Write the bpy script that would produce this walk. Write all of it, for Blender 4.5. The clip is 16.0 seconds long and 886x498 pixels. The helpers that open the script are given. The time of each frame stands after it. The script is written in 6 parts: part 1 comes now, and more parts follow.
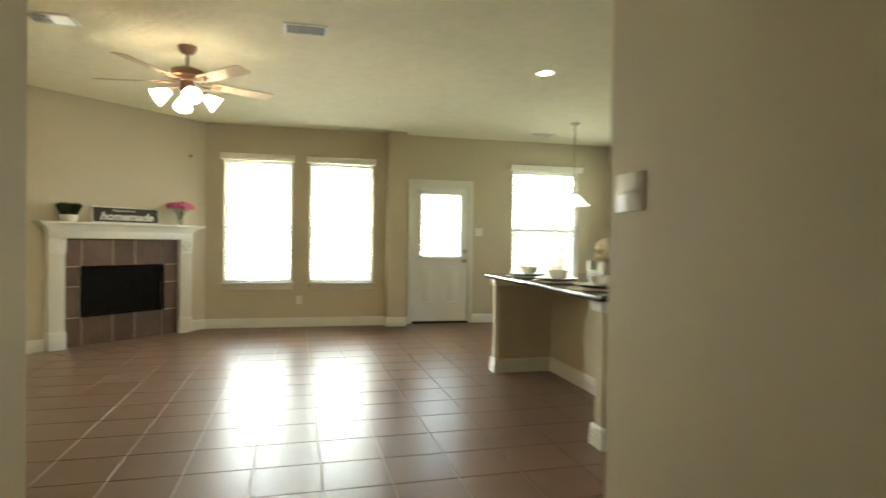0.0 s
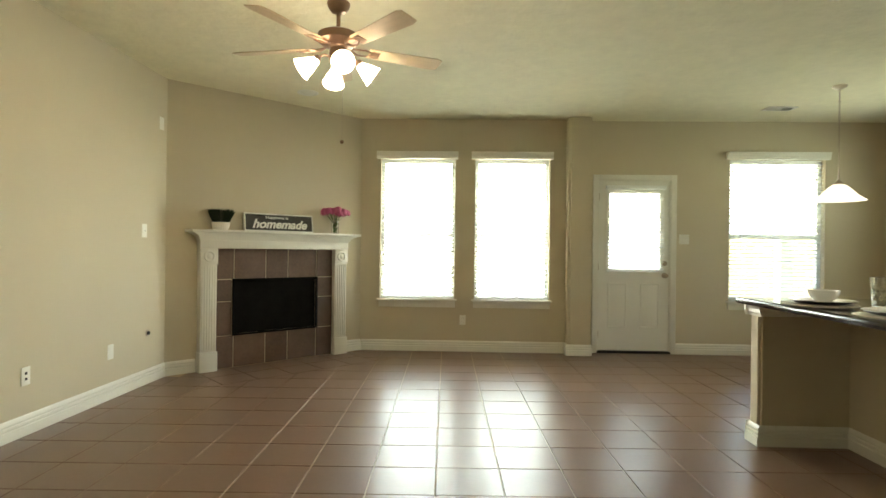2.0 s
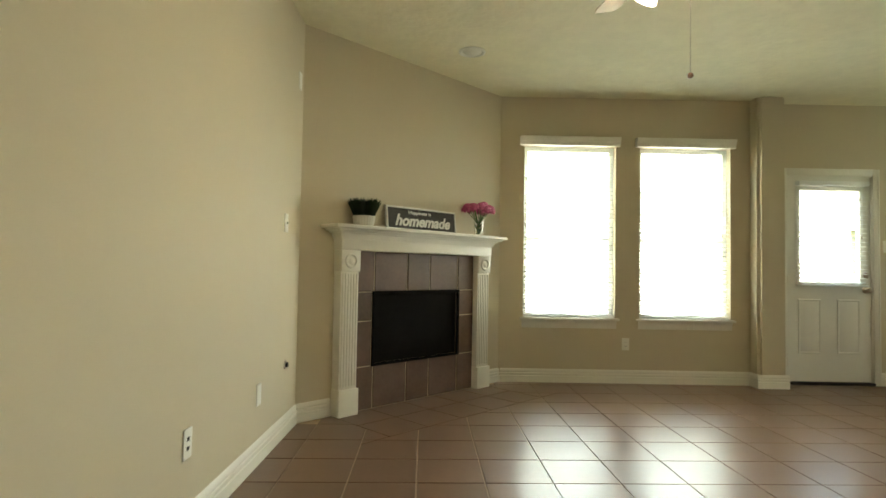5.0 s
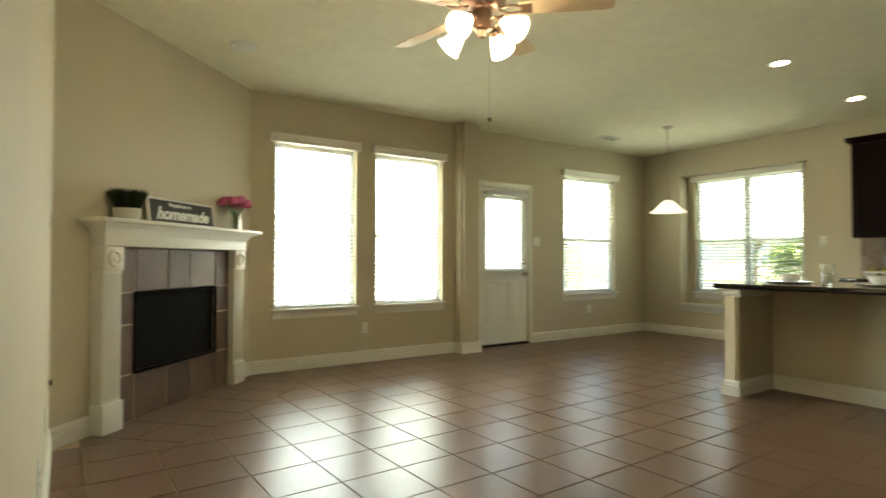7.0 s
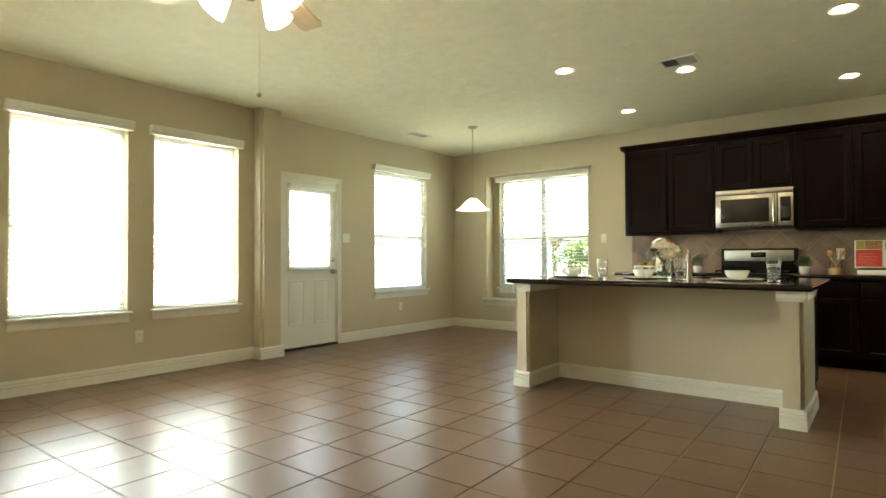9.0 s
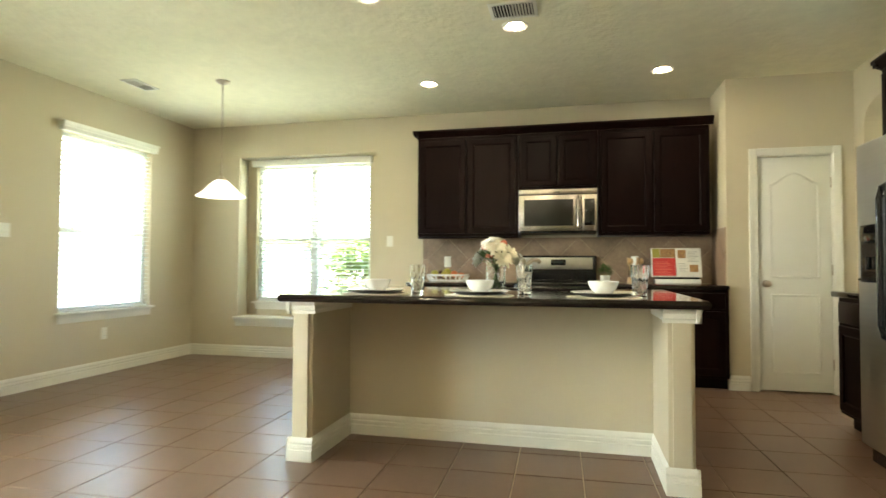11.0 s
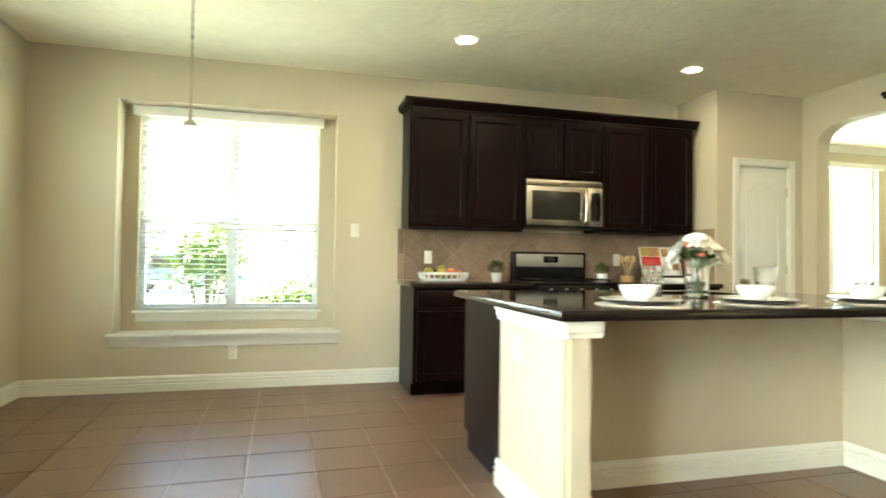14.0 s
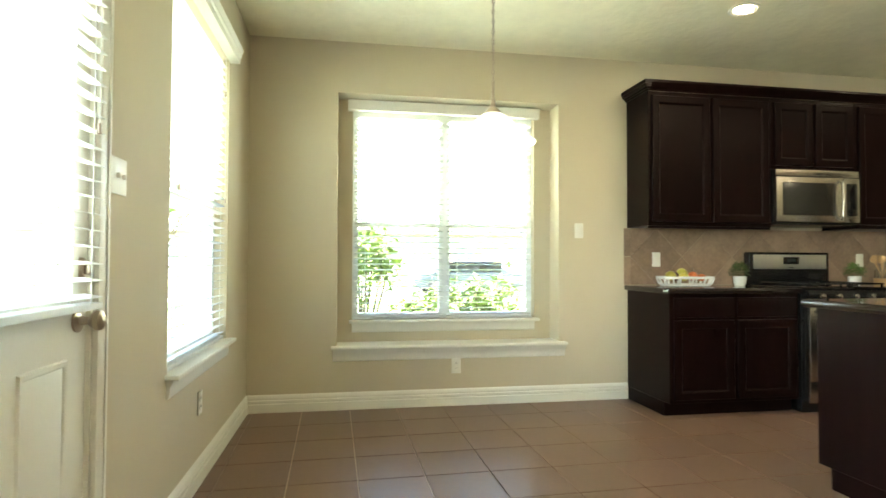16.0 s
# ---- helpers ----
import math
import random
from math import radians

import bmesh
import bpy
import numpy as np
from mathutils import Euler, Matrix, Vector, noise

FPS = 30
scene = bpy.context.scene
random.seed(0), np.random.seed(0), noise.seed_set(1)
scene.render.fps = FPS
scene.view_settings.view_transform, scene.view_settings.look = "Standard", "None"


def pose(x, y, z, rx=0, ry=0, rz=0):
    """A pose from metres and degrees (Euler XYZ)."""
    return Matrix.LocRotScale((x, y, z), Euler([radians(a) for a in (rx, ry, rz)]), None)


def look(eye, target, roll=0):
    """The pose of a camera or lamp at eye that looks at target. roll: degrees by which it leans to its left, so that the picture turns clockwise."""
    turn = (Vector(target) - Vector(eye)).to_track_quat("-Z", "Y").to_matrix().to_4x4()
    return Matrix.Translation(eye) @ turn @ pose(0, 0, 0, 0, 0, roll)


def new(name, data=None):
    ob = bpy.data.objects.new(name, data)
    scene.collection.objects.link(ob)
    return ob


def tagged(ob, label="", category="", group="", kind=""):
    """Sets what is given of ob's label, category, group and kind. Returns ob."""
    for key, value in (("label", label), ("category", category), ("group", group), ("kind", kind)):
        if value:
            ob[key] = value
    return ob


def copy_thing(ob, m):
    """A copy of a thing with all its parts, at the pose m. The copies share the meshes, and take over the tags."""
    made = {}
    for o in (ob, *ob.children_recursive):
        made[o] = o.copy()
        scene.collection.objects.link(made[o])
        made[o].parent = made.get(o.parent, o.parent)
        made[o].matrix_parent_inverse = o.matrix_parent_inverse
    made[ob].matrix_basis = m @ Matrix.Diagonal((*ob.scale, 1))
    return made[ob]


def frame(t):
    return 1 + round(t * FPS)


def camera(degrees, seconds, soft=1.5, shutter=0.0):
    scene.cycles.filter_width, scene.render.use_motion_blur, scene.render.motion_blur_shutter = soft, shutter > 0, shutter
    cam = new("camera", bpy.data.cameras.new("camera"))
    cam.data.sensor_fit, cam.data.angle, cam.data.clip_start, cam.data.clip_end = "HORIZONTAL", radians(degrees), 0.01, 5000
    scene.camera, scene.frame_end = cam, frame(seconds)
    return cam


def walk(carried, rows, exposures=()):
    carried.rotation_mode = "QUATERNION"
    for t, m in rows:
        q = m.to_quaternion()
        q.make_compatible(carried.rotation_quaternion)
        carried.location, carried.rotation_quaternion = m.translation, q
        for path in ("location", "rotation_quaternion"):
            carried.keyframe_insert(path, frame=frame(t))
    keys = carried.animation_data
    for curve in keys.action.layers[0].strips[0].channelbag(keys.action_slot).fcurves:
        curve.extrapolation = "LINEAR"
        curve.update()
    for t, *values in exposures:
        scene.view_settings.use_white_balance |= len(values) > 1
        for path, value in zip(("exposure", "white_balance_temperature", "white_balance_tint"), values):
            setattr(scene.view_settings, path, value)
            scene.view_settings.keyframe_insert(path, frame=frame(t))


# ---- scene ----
cam = camera(76.9, 16.0, shutter=0.5)
PATH = [
    (0, (0.676, 0.067, 1.204), (1.131, 2.014, 1.178), 0.8),
    (0.5, (0.551, 0.468, 1.146), (0.758, 2.457, 1.139), 0.7),
    (1, (0.532, 0.817, 1.196), (0.575, 2.816, 1.181), 0.8),
    (1.5, (0.514, 1.145, 1.183), (0.479, 3.144, 1.175), 0.6),
    (2, (0.47, 1.43, 1.194), (0.406, 3.429, 1.198), 0.7),
    (2.5, (0.369, 1.737, 1.175), (0.294, 3.735, 1.186), 0.7),
    (3, (0.141, 2.127, 1.092), (0.043, 4.125, 1.129), 0.8),
    (3.5, (-0.202, 2.473, 1.086), (-0.308, 4.469, 1.152), 1.1),
    (3.7, (-0.368, 2.594, 1.068), (-0.47, 4.59, 1.15), 1.1),
    (5.8, (-1.814, 2.674, 1.049), (-1.458, 4.641, 1.105), 0.9),
    (6, (-1.939, 2.669, 1.039), (-1.429, 4.602, 1.092), 0.8),
    (6.5, (-2.069, 2.586, 1.078), (-1.24, 4.406, 1.119), 0.5),
    (7, (-2.185, 2.548, 1.099), (-1.065, 4.205, 1.14), 0.1),
    (7.5, (-2.266, 2.524, 1.114), (-0.923, 4.006, 1.158), -0.1),
    (8, (-2.259, 2.443, 1.103), (-0.801, 3.811, 1.15), -0.3),
    (8.5, (-2.124, 2.422, 1.088), (-0.603, 3.721, 1.129), -0.3),
    (9, (-1.806, 2.592, 1.088), (-0.24, 3.836, 1.121), -0.2),
    (9.5, (-1.415, 2.735, 1.099), (0.206, 3.906, 1.153), -0.2),
    (10, (-1.049, 2.939, 1.072), (0.686, 3.932, 1.142), -0.1),
    (10.2, (-0.929, 3.057, 1.065), (0.862, 3.943, 1.135), 0.0),
    (12.3, (-0.031, 4.524, 1.072), (1.957, 4.318, 1.139), 0.6),
    (12.5, (0.005, 4.702, 1.07), (1.98, 4.394, 1.142), 0.7),
    (13, (0.153, 5.088, 1.064), (2.099, 4.628, 1.125), 0.8),
    (13.5, (0.322, 5.55, 1.086), (2.256, 5.045, 1.127), 0.8),
    (14, (0.451, 6.049, 1.084), (2.386, 5.546, 1.128), 0.8),
    (14.5, (0.635, 6.49, 1.1), (2.581, 6.03, 1.134), 0.6),
    (15, (0.824, 6.896, 1.099), (2.786, 6.508, 1.136), 0.5),
    (15.5, (1.0, 7.206, 1.086), (2.969, 6.856, 1.131), 0.4),
    (16, (1.204, 7.383, 1.086), (3.175, 7.048, 1.136), 0.2),
]
# the path walked
walk(cam, [(t, look(eye, target, roll)) for t, eye, target, roll in PATH],
     exposures=[(0.0, 3.56, 7350, 6), (3.5, 3.26, 7500, 4), (7.0, 3.2, 7750, 3), (9.0, 3.77, 7400, 4), (10.0, 4.0, 7200, 4), (12.5, 4.58, 6850, 4), (16.0, 4.3, 7000, 3)])

# ---- world, sun, window light ----
world = bpy.data.worlds.new("world")
scene.world = world
world.use_nodes = True
wn = world.node_tree.nodes
sky = wn.new("ShaderNodeTexSky")
sky.sky_type, sky.sun_disc = "NISHITA", False
sky.sun_elevation, sky.sun_rotation = radians(70), radians(225)
world.node_tree.links.new(sky.outputs[0], wn["Background"].inputs[0])
wn["Background"].inputs[1].default_value = 0.15
sun = new("sun", bpy.data.lights.new("sun", "SUN"))
sun.data.energy, sun.data.angle, sun.data.color = 5.0, radians(0.6), (1.0, 0.95, 0.86)
sun.matrix_world = look((0, 0, 20), (5.1, 5.1, 0))


def window_light(name, x, y, z, w, h, rz, watts, spread=180):
    lamp = new(name, bpy.data.lights.new(name, "AREA"))
    lamp.data.shape, lamp.data.size, lamp.data.size_y = "RECTANGLE", w, h
    lamp.data.energy, lamp.data.color, lamp.data.spread = watts, (0.88, 0.97, 0.97), radians(spread)
    lamp.matrix_world = pose(x, y, z, 90, 0, rz)
    return lamp


# lamps in the window openings stand in for the sky's light
window_light("window_light_1", -0.045, 8.19, 1.445, 0.91, 1.70, 180, 6.0)
window_light("window_light_2", 1.07, 8.19, 1.445, 0.91, 1.70, 180, 6.0)
window_light("window_light_3", 6.66, -1.1, 1.59, 1.45, 1.7, 90, 6)
window_light("window_light_4", 5.775, 6.612, 1.845, 1.46, 0.89, 90, 1.5)
window_light("window_light_5", 4.172, 8.262, 1.845, 1.10, 0.91, 180, 0.9)
window_light("window_light_6", 2.52, 8.262, 1.44, 0.66, 0.96, 180, 0.7)


# ---- materials ----
def tint(c, k):
    return (c[0] * k, c[1] * k, c[2] * k, 1)


def mat(name, col, rough=0.5, metal=0.0, vary=0.12, scale=6.0, grain=60.0, bump=0.0, stretch=(1, 1, 1), rand=0.0,
        coat=0.0, trans=0.0, ior=1.45, rvary=0.0, spec=0.5, col2=None, bdist=0.004, island=False):
    m = bpy.data.materials.new(name)
    m.use_nodes = True
    nt = m.node_tree
    n, l = nt.nodes, nt.links
    b = n["Principled BSDF"]
    b.inputs["Roughness"].default_value, b.inputs["Metallic"].default_value = rough, metal
    b.inputs["Coat Weight"].default_value, b.inputs["Coat Roughness"].default_value = coat, 0.08
    b.inputs["Transmission Weight"].default_value, b.inputs["IOR"].default_value = trans, ior
    b.inputs["Specular IOR Level"].default_value = spec
    tc = n.new("ShaderNodeTexCoord")
    mp = n.new("ShaderNodeMapping")
    mp.inputs["Scale"].default_value = stretch
    l.new(tc.outputs["Object"], mp.inputs[0])
    big = n.new("ShaderNodeTexNoise")
    big.inputs["Scale"].default_value, big.inputs["Detail"].default_value = scale, 5
    fine = n.new("ShaderNodeTexNoise")
    fine.inputs["Scale"].default_value, fine.inputs["Detail"].default_value = grain, 3
    l.new(mp.outputs[0], big.inputs[0])
    l.new(mp.outputs[0], fine.inputs[0])
    mix = n.new("ShaderNodeMix")
    mix.data_type = "FLOAT"
    mix.inputs[0].default_value = 0.35
    l.new(big.outputs["Fac"], mix.inputs[2])
    l.new(fine.outputs["Fac"], mix.inputs[3])
    fac = mix.outputs[0]
    if rand:
        ma = n.new("ShaderNodeMath")
        ma.operation = "MULTIPLY_ADD"
        l.new(n.new("ShaderNodeNewGeometry").outputs["Random Per Island"] if island else n.new("ShaderNodeObjectInfo").outputs["Random"], ma.inputs[0])
        ma.inputs[1].default_value = rand
        l.new(fac, ma.inputs[2])
        sb = n.new("ShaderNodeMath")
        sb.operation = "SUBTRACT"
        l.new(ma.outputs[0], sb.inputs[0])
        sb.inputs[1].default_value = rand / 2
        fac = sb.outputs[0]
    ramp = n.new("ShaderNodeValToRGB")
    e = ramp.color_ramp.elements
    e[0].position, e[1].position = 0.25, 0.75
    e[0].color = tint(col, 1 - vary)
    e[1].color = tint(col2 or col, 1 + vary)
    l.new(fac, ramp.inputs[0])
    l.new(ramp.outputs[0], b.inputs["Base Color"])
    if rvary:
        mr = n.new("ShaderNodeMapRange")
        mr.inputs[3].default_value, mr.inputs[4].default_value = rough - rvary, rough + rvary
        l.new(big.outputs["Fac"], mr.inputs[0])
        l.new(mr.outputs[0], b.inputs["Roughness"])
    if bump:
        bp = n.new("ShaderNodeBump")
        bp.inputs["Strength"].default_value, bp.inputs["Distance"].default_value = bump, bdist
        l.new(fine.outputs["Fac"], bp.inputs["Height"])
        l.new(bp.outputs[0], b.inputs["Normal"])
    return m


def glow(name, col, strength):
    m = mat(name, col, 0.4, vary=0.02)
    b = m.node_tree.nodes["Principled BSDF"]
    b.inputs["Emission Color"].default_value = (*col, 1)
    b.inputs["Emission Strength"].default_value = strength
    return m


M_WALL = mat("wall_paint", (0.585, 0.514, 0.376), 0.75, vary=0.035, scale=1.2, grain=160, bump=0.12, spec=0.25)
M_CEIL = mat("ceiling_paint", (0.83, 0.785, 0.60), 0.9, vary=0.06, scale=7, grain=18, bump=0.85, bdist=0.008, spec=0.1)
M_TRIM = mat("trim_white", (0.78, 0.76, 0.68), 0.38, vary=0.03, scale=3, grain=80, bump=0.03)
M_DOOR = mat("door_white", (0.78, 0.77, 0.70), 0.42, vary=0.03, scale=3, grain=90, bump=0.05)
TILE = dict(col=(0.182, 0.109, 0.075), rough=0.31, vary=0.13, scale=3.2, grain=30, bump=0.03, rand=0.22, rvary=0.04, spec=0.44)
M_TILE, M_TILE_FIELD = mat("floor_tile", **TILE), mat("floor_tile_field", island=True, **TILE)
M_GROUT = mat("grout", (0.54, 0.43, 0.31), 0.85, vary=0.2, scale=9, grain=120, bump=0.3)
M_SPLASH = mat("splash_tile", (0.30, 0.205, 0.14), 0.38, vary=0.30, scale=7, grain=40, bump=0.08, rand=0.3, rvary=0.06)
M_SGROUT = mat("splash_grout", (0.50, 0.40, 0.29), 0.85, vary=0.15, scale=9, grain=120)
M_FTILE = mat("fireplace_tile", (0.125, 0.075, 0.053), 0.36, vary=0.34, scale=6, grain=36, bump=0.1, rand=0.3, rvary=0.08)
M_CAB = mat("espresso_wood", (0.0070, 0.0026, 0.0023), 0.30, vary=0.38, scale=3.2, grain=26, bump=0.03, stretch=(6, 6, 0.7), rand=0.15, rvary=0.05, spec=0.10)
M_STONE = mat("black_granite", (0.010, 0.0075, 0.0065), 0.07, vary=0.5, scale=60, grain=220, coat=0.3, col2=(0.018, 0.012, 0.010))
M_STEEL = mat("stainless_steel", (0.52, 0.48, 0.43), 0.27, metal=1.0, vary=0.06, scale=2, grain=70, bump=0.02, stretch=(1, 1, 40))
M_FRIDGE = mat("fridge_steel", (0.50, 0.49, 0.45), 0.36, metal=0.85, vary=0.05, scale=2, grain=70, bump=0.02, stretch=(1, 40, 40))
M_BLACK = mat("black_plastic", (0.010, 0.010, 0.010), 0.22, vary=0.2, scale=4, grain=90)
M_BLACKGLASS = mat("black_glass", (0.006, 0.006, 0.006), 0.05, vary=0.1, coat=0.5)
M_MWGLASS = mat("microwave_glass", (0.022, 0.020, 0.017), 0.22, vary=0.1, scale=8, grain=300)
M_SOOT = mat("firebox_black", (0.008, 0.007, 0.006), 0.9, vary=0.5, scale=7, grain=60, bump=0.2, spec=0.08)
M_NICKEL = mat("brushed_nickel", (0.46, 0.38, 0.30), 0.28, metal=1.0, vary=0.08, scale=9, grain=120, bump=0.02)
M_BRONZE = mat("antique_bronze", (0.30, 0.19, 0.13), 0.32, metal=0.9, vary=0.15, scale=9, grain=90)
M_BLADE = mat("fan_blade_maple", (0.60, 0.46, 0.29), 0.42, vary=0.12, scale=3, grain=24, stretch=(1, 9, 1), bump=0.02)
M_PLATE = mat("switch_plate", (0.80, 0.78, 0.70), 0.35, vary=0.02, scale=8)
M_DARKHOLE = mat("dark_slot", (0.02, 0.018, 0.016), 0.7, vary=0.2)
M_BLIND = mat("blind_slat", (0.87, 0.88, 0.85), 0.42, vary=0.03, scale=4, grain=60)
blind_nodes = M_BLIND.node_tree.nodes
glowthrough = blind_nodes.new("ShaderNodeBsdfTranslucent")
glowthrough.inputs[0].default_value = (0.84, 0.86, 0.84, 1)
blend = blind_nodes.new("ShaderNodeMixShader")
blend.inputs[0].default_value = 0.4
M_BLIND.node_tree.links.new(blind_nodes["Principled BSDF"].outputs[0], blend.inputs[1])
M_BLIND.node_tree.links.new(glowthrough.outputs[0], blend.inputs[2])
M_BLIND.node_tree.links.new(blend.outputs[0], blind_nodes["Material Output"].inputs[0])
M_VINYL = mat("window_vinyl", (0.84, 0.85, 0.83), 0.4, vary=0.03)
M_CERAMIC = mat("white_ceramic", (0.80, 0.80, 0.77), 0.14, vary=0.02, scale=9, coat=0.3)
M_CHARGER = mat("dark_charger", (0.016, 0.010, 0.009), 0.28, vary=0.3, scale=12)
M_MAT = mat("woven_placemat", (0.62, 0.58, 0.50), 0.8, vary=0.18, scale=40, grain=240, bump=0.5)
M_GLASS = mat("clear_glass", (0.97, 0.985, 0.975), 0.02, vary=0.0, trans=1.0, ior=1.45)
M_PANE = mat("window_pane", (0.99, 1.0, 0.995), 0.0, vary=0.0, trans=1.0, ior=1.01)
M_SHADE = glow("lit_frosted_shade", (1.0, 0.88, 0.72), 1.6)
M_BULB = glow("lit_lamp", (1.0, 0.84, 0.62), 14.0)
# weak emission in place of daylight on the unlit pendant's white glass
M_PENDANT = glow("daylight_glow_shade", (1.0, 0.95, 0.84), 0.12)
M_LEAF = mat("leaf_green", (0.055, 0.10, 0.025), 0.5, vary=0.5, scale=30, grain=90, rand=0.5, col2=(0.10, 0.16, 0.035))
M_DARKLEAF = mat("dark_grass_green", (0.018, 0.035, 0.014), 0.55, vary=0.5, scale=40, grain=90)
M_PINK = mat("pink_petal", (0.64, 0.13, 0.27), 0.6, vary=0.3, scale=60, grain=150)
M_CREAM = mat("cream_petal", (0.80, 0.74, 0.58), 0.6, vary=0.14, scale=50, grain=150)
M_WHITEPETAL = mat("white_petal", (0.84, 0.84, 0.80), 0.6, vary=0.06, scale=50, grain=150)
M_CORAL = mat("coral_petal", (0.72, 0.20, 0.13), 0.6, vary=0.2, scale=50, grain=150)
M_STEM = mat("stem_green", (0.09, 0.16, 0.04), 0.5, vary=0.3, scale=30)
M_POT = mat("ribbed_white_pot", (0.72, 0.69, 0.61), 0.6, vary=0.12, scale=20, grain=120, bump=0.2)
M_SIGN = mat("charcoal_board", (0.060, 0.054, 0.048), 0.65, vary=0.35, scale=5, grain=60, stretch=(2, 20, 20), bump=0.1)
M_SIGNFRAME = mat("whitewashed_frame", (0.76, 0.74, 0.68), 0.65, vary=0.1, scale=14, grain=90, bump=0.1)
M_LETTER = mat("white_lettering", (0.80, 0.78, 0.72), 0.6, vary=0.03)
M_WOODUT = mat("utensil_wood", (0.52, 0.32, 0.15), 0.55, vary=0.2, scale=9, grain=50, stretch=(1, 1, 6))
M_APPLE = mat("green_apple", (0.34, 0.36, 0.06), 0.3, vary=0.25, scale=14, rand=0.3, col2=(0.45, 0.36, 0.07))
M_PEACH = mat("orange_peach", (0.58, 0.16, 0.05), 0.4, vary=0.3, scale=14)
M_PEAR = mat("brown_pear", (0.10, 0.045, 0.02), 0.4, vary=0.3, scale=14)
M_PAPER = mat("book_paper", (0.78, 0.76, 0.70), 0.6, vary=0.03, scale=8)
M_RED = mat("print_red", (0.52, 0.035, 0.035), 0.55, vary=0.1, scale=12)
M_FOOD = mat("print_food", (0.40, 0.22, 0.09), 0.55, vary=0.6, scale=60, grain=160)
M_INK = mat("print_ink", (0.22, 0.21, 0.20), 0.6, vary=0.1)
M_LCD = mat("display_grey", (0.035, 0.045, 0.042), 0.1, vary=0.1)
M_GRASS = mat("lawn", (0.10, 0.145, 0.04), 0.8, vary=0.4, scale=2, grain=60, bump=0.6)
M_CONC = mat("patio_concrete", (0.55, 0.52, 0.46), 0.85, vary=0.12, scale=3, grain=50, bump=0.2)
M_ROAD = mat("road_asphalt", (0.055, 0.055, 0.055), 0.85, vary=0.2, scale=3, grain=80, bump=0.2)
M_FENCE = mat("fence_cedar", (0.34, 0.26, 0.17), 0.75, vary=0.25, scale=3, grain=40, stretch=(4, 4, 0.5), rand=0.3, bump=0.15)
M_BRICK = mat("house_brick", (0.46, 0.40, 0.33), 0.8, vary=0.25, scale=6, grain=40, bump=0.3)
M_ROOF = mat("roof_shingle", (0.22, 0.205, 0.19), 0.85, vary=0.25, scale=8, grain=60, bump=0.3)
M_BARK = mat("tree_bark", (0.14, 0.10, 0.07), 0.85, vary=0.3, scale=10, grain=60, bump=0.5)
# leaf green lightened so that the colour itself carries the sun's glare
M_OUTLEAF = mat("sunlit_leaf", (0.12, 0.19, 0.05), 0.5, vary=0.4, scale=8, grain=40, col2=(0.19, 0.25, 0.07))
# the sky's reflection in the neighbours' panes is put in as pale colour
M_HOUSEGLASS = mat("painted_sky_reflection", (0.32, 0.35, 0.36), 0.1, vary=0.1)
M_CARPAINT = mat("dark_car_paint", (0.035, 0.045, 0.06), 0.22, vary=0.05, coat=0.6)
M_RUBBER = mat("tyre_rubber", (0.02, 0.02, 0.02), 0.8, vary=0.2)


# ---- mesh helpers ----
def box(bm, x0, y0, z0, x1, y1, z1):
    xs, ys, zs = sorted((x0, x1)), sorted((y0, y1)), sorted((z0, z1))
    v = [bm.verts.new((x, y, z)) for z in zs for y in ys for x in xs]
    for f in ((0, 2, 3, 1), (4, 5, 7, 6), (0, 1, 5, 4), (2, 6, 7, 3), (0, 4, 6, 2), (1, 3, 7, 5)):
        bm.faces.new([v[i] for i in f])
    return v


def boxes(*rows):
    bm = bmesh.new()
    for r in rows:
        box(bm, *r)
    return bm


def soft(bm, r=0.003, seg=2):
    bmesh.ops.bevel(bm, geom=bm.edges[:], offset=r, segments=seg, affect="EDGES", profile=0.5, clamp_overlap=True)
    return bm


def rbox(x0, y0, z0, x1, y1, z1, r=0.003, seg=2):
    return soft(boxes((x0, y0, z0, x1, y1, z1)), r, seg)


def lathe(profile, seg=28, bm=None, at=(0, 0, 0)):
    """A turned shape from rows of (radius, height)."""
    bm = bm or bmesh.new()
    rings = []
    for r, z in profile:
        if r < 1e-6:
            rings.append([bm.verts.new((at[0], at[1], at[2] + z))])
        else:
            rings.append([bm.verts.new((at[0] + r * math.cos(2 * math.pi * i / seg), at[1] + r * math.sin(2 * math.pi * i / seg), at[2] + z)) for i in range(seg)])
    for a, b in zip(rings, rings[1:]):
        for i in range(seg):
            j = (i + 1) % seg
            if len(a) == 1 and len(b) > 1:
                bm.faces.new((a[0], b[j], b[i]))
            elif len(b) == 1 and len(a) > 1:
                bm.faces.new((a[i], a[j], b[0]))
            elif len(a) > 1:
                bm.faces.new((a[i], a[j], b[j], b[i]))
    return bm


def tube(bm, pts, r, seg=8, r1=None):
    """A round bar along points."""
    pts = [Vector(p) for p in pts]
    rings = []
    for i, p in enumerate(pts):
        d = (pts[min(i + 1, len(pts) - 1)] - pts[max(i - 1, 0)]).normalized()
        a = d.cross(Vector((0, 0, 1)) if abs(d.z) < 0.9 else Vector((1, 0, 0))).normalized()
        b = d.cross(a)
        rr = r if r1 is None else r + (r1 - r) * i / (len(pts) - 1)
        rings.append([bm.verts.new(p + rr * (math.cos(2 * math.pi * k / seg) * a + math.sin(2 * math.pi * k / seg) * b)) for k in range(seg)])
    for a, b in zip(rings, rings[1:]):
        for k in range(seg):
            bm.faces.new((a[k], a[(k + 1) % seg], b[(k + 1) % seg], b[k]))
    bm.faces.new(rings[0][::-1])
    bm.faces.new(rings[-1])
    return bm


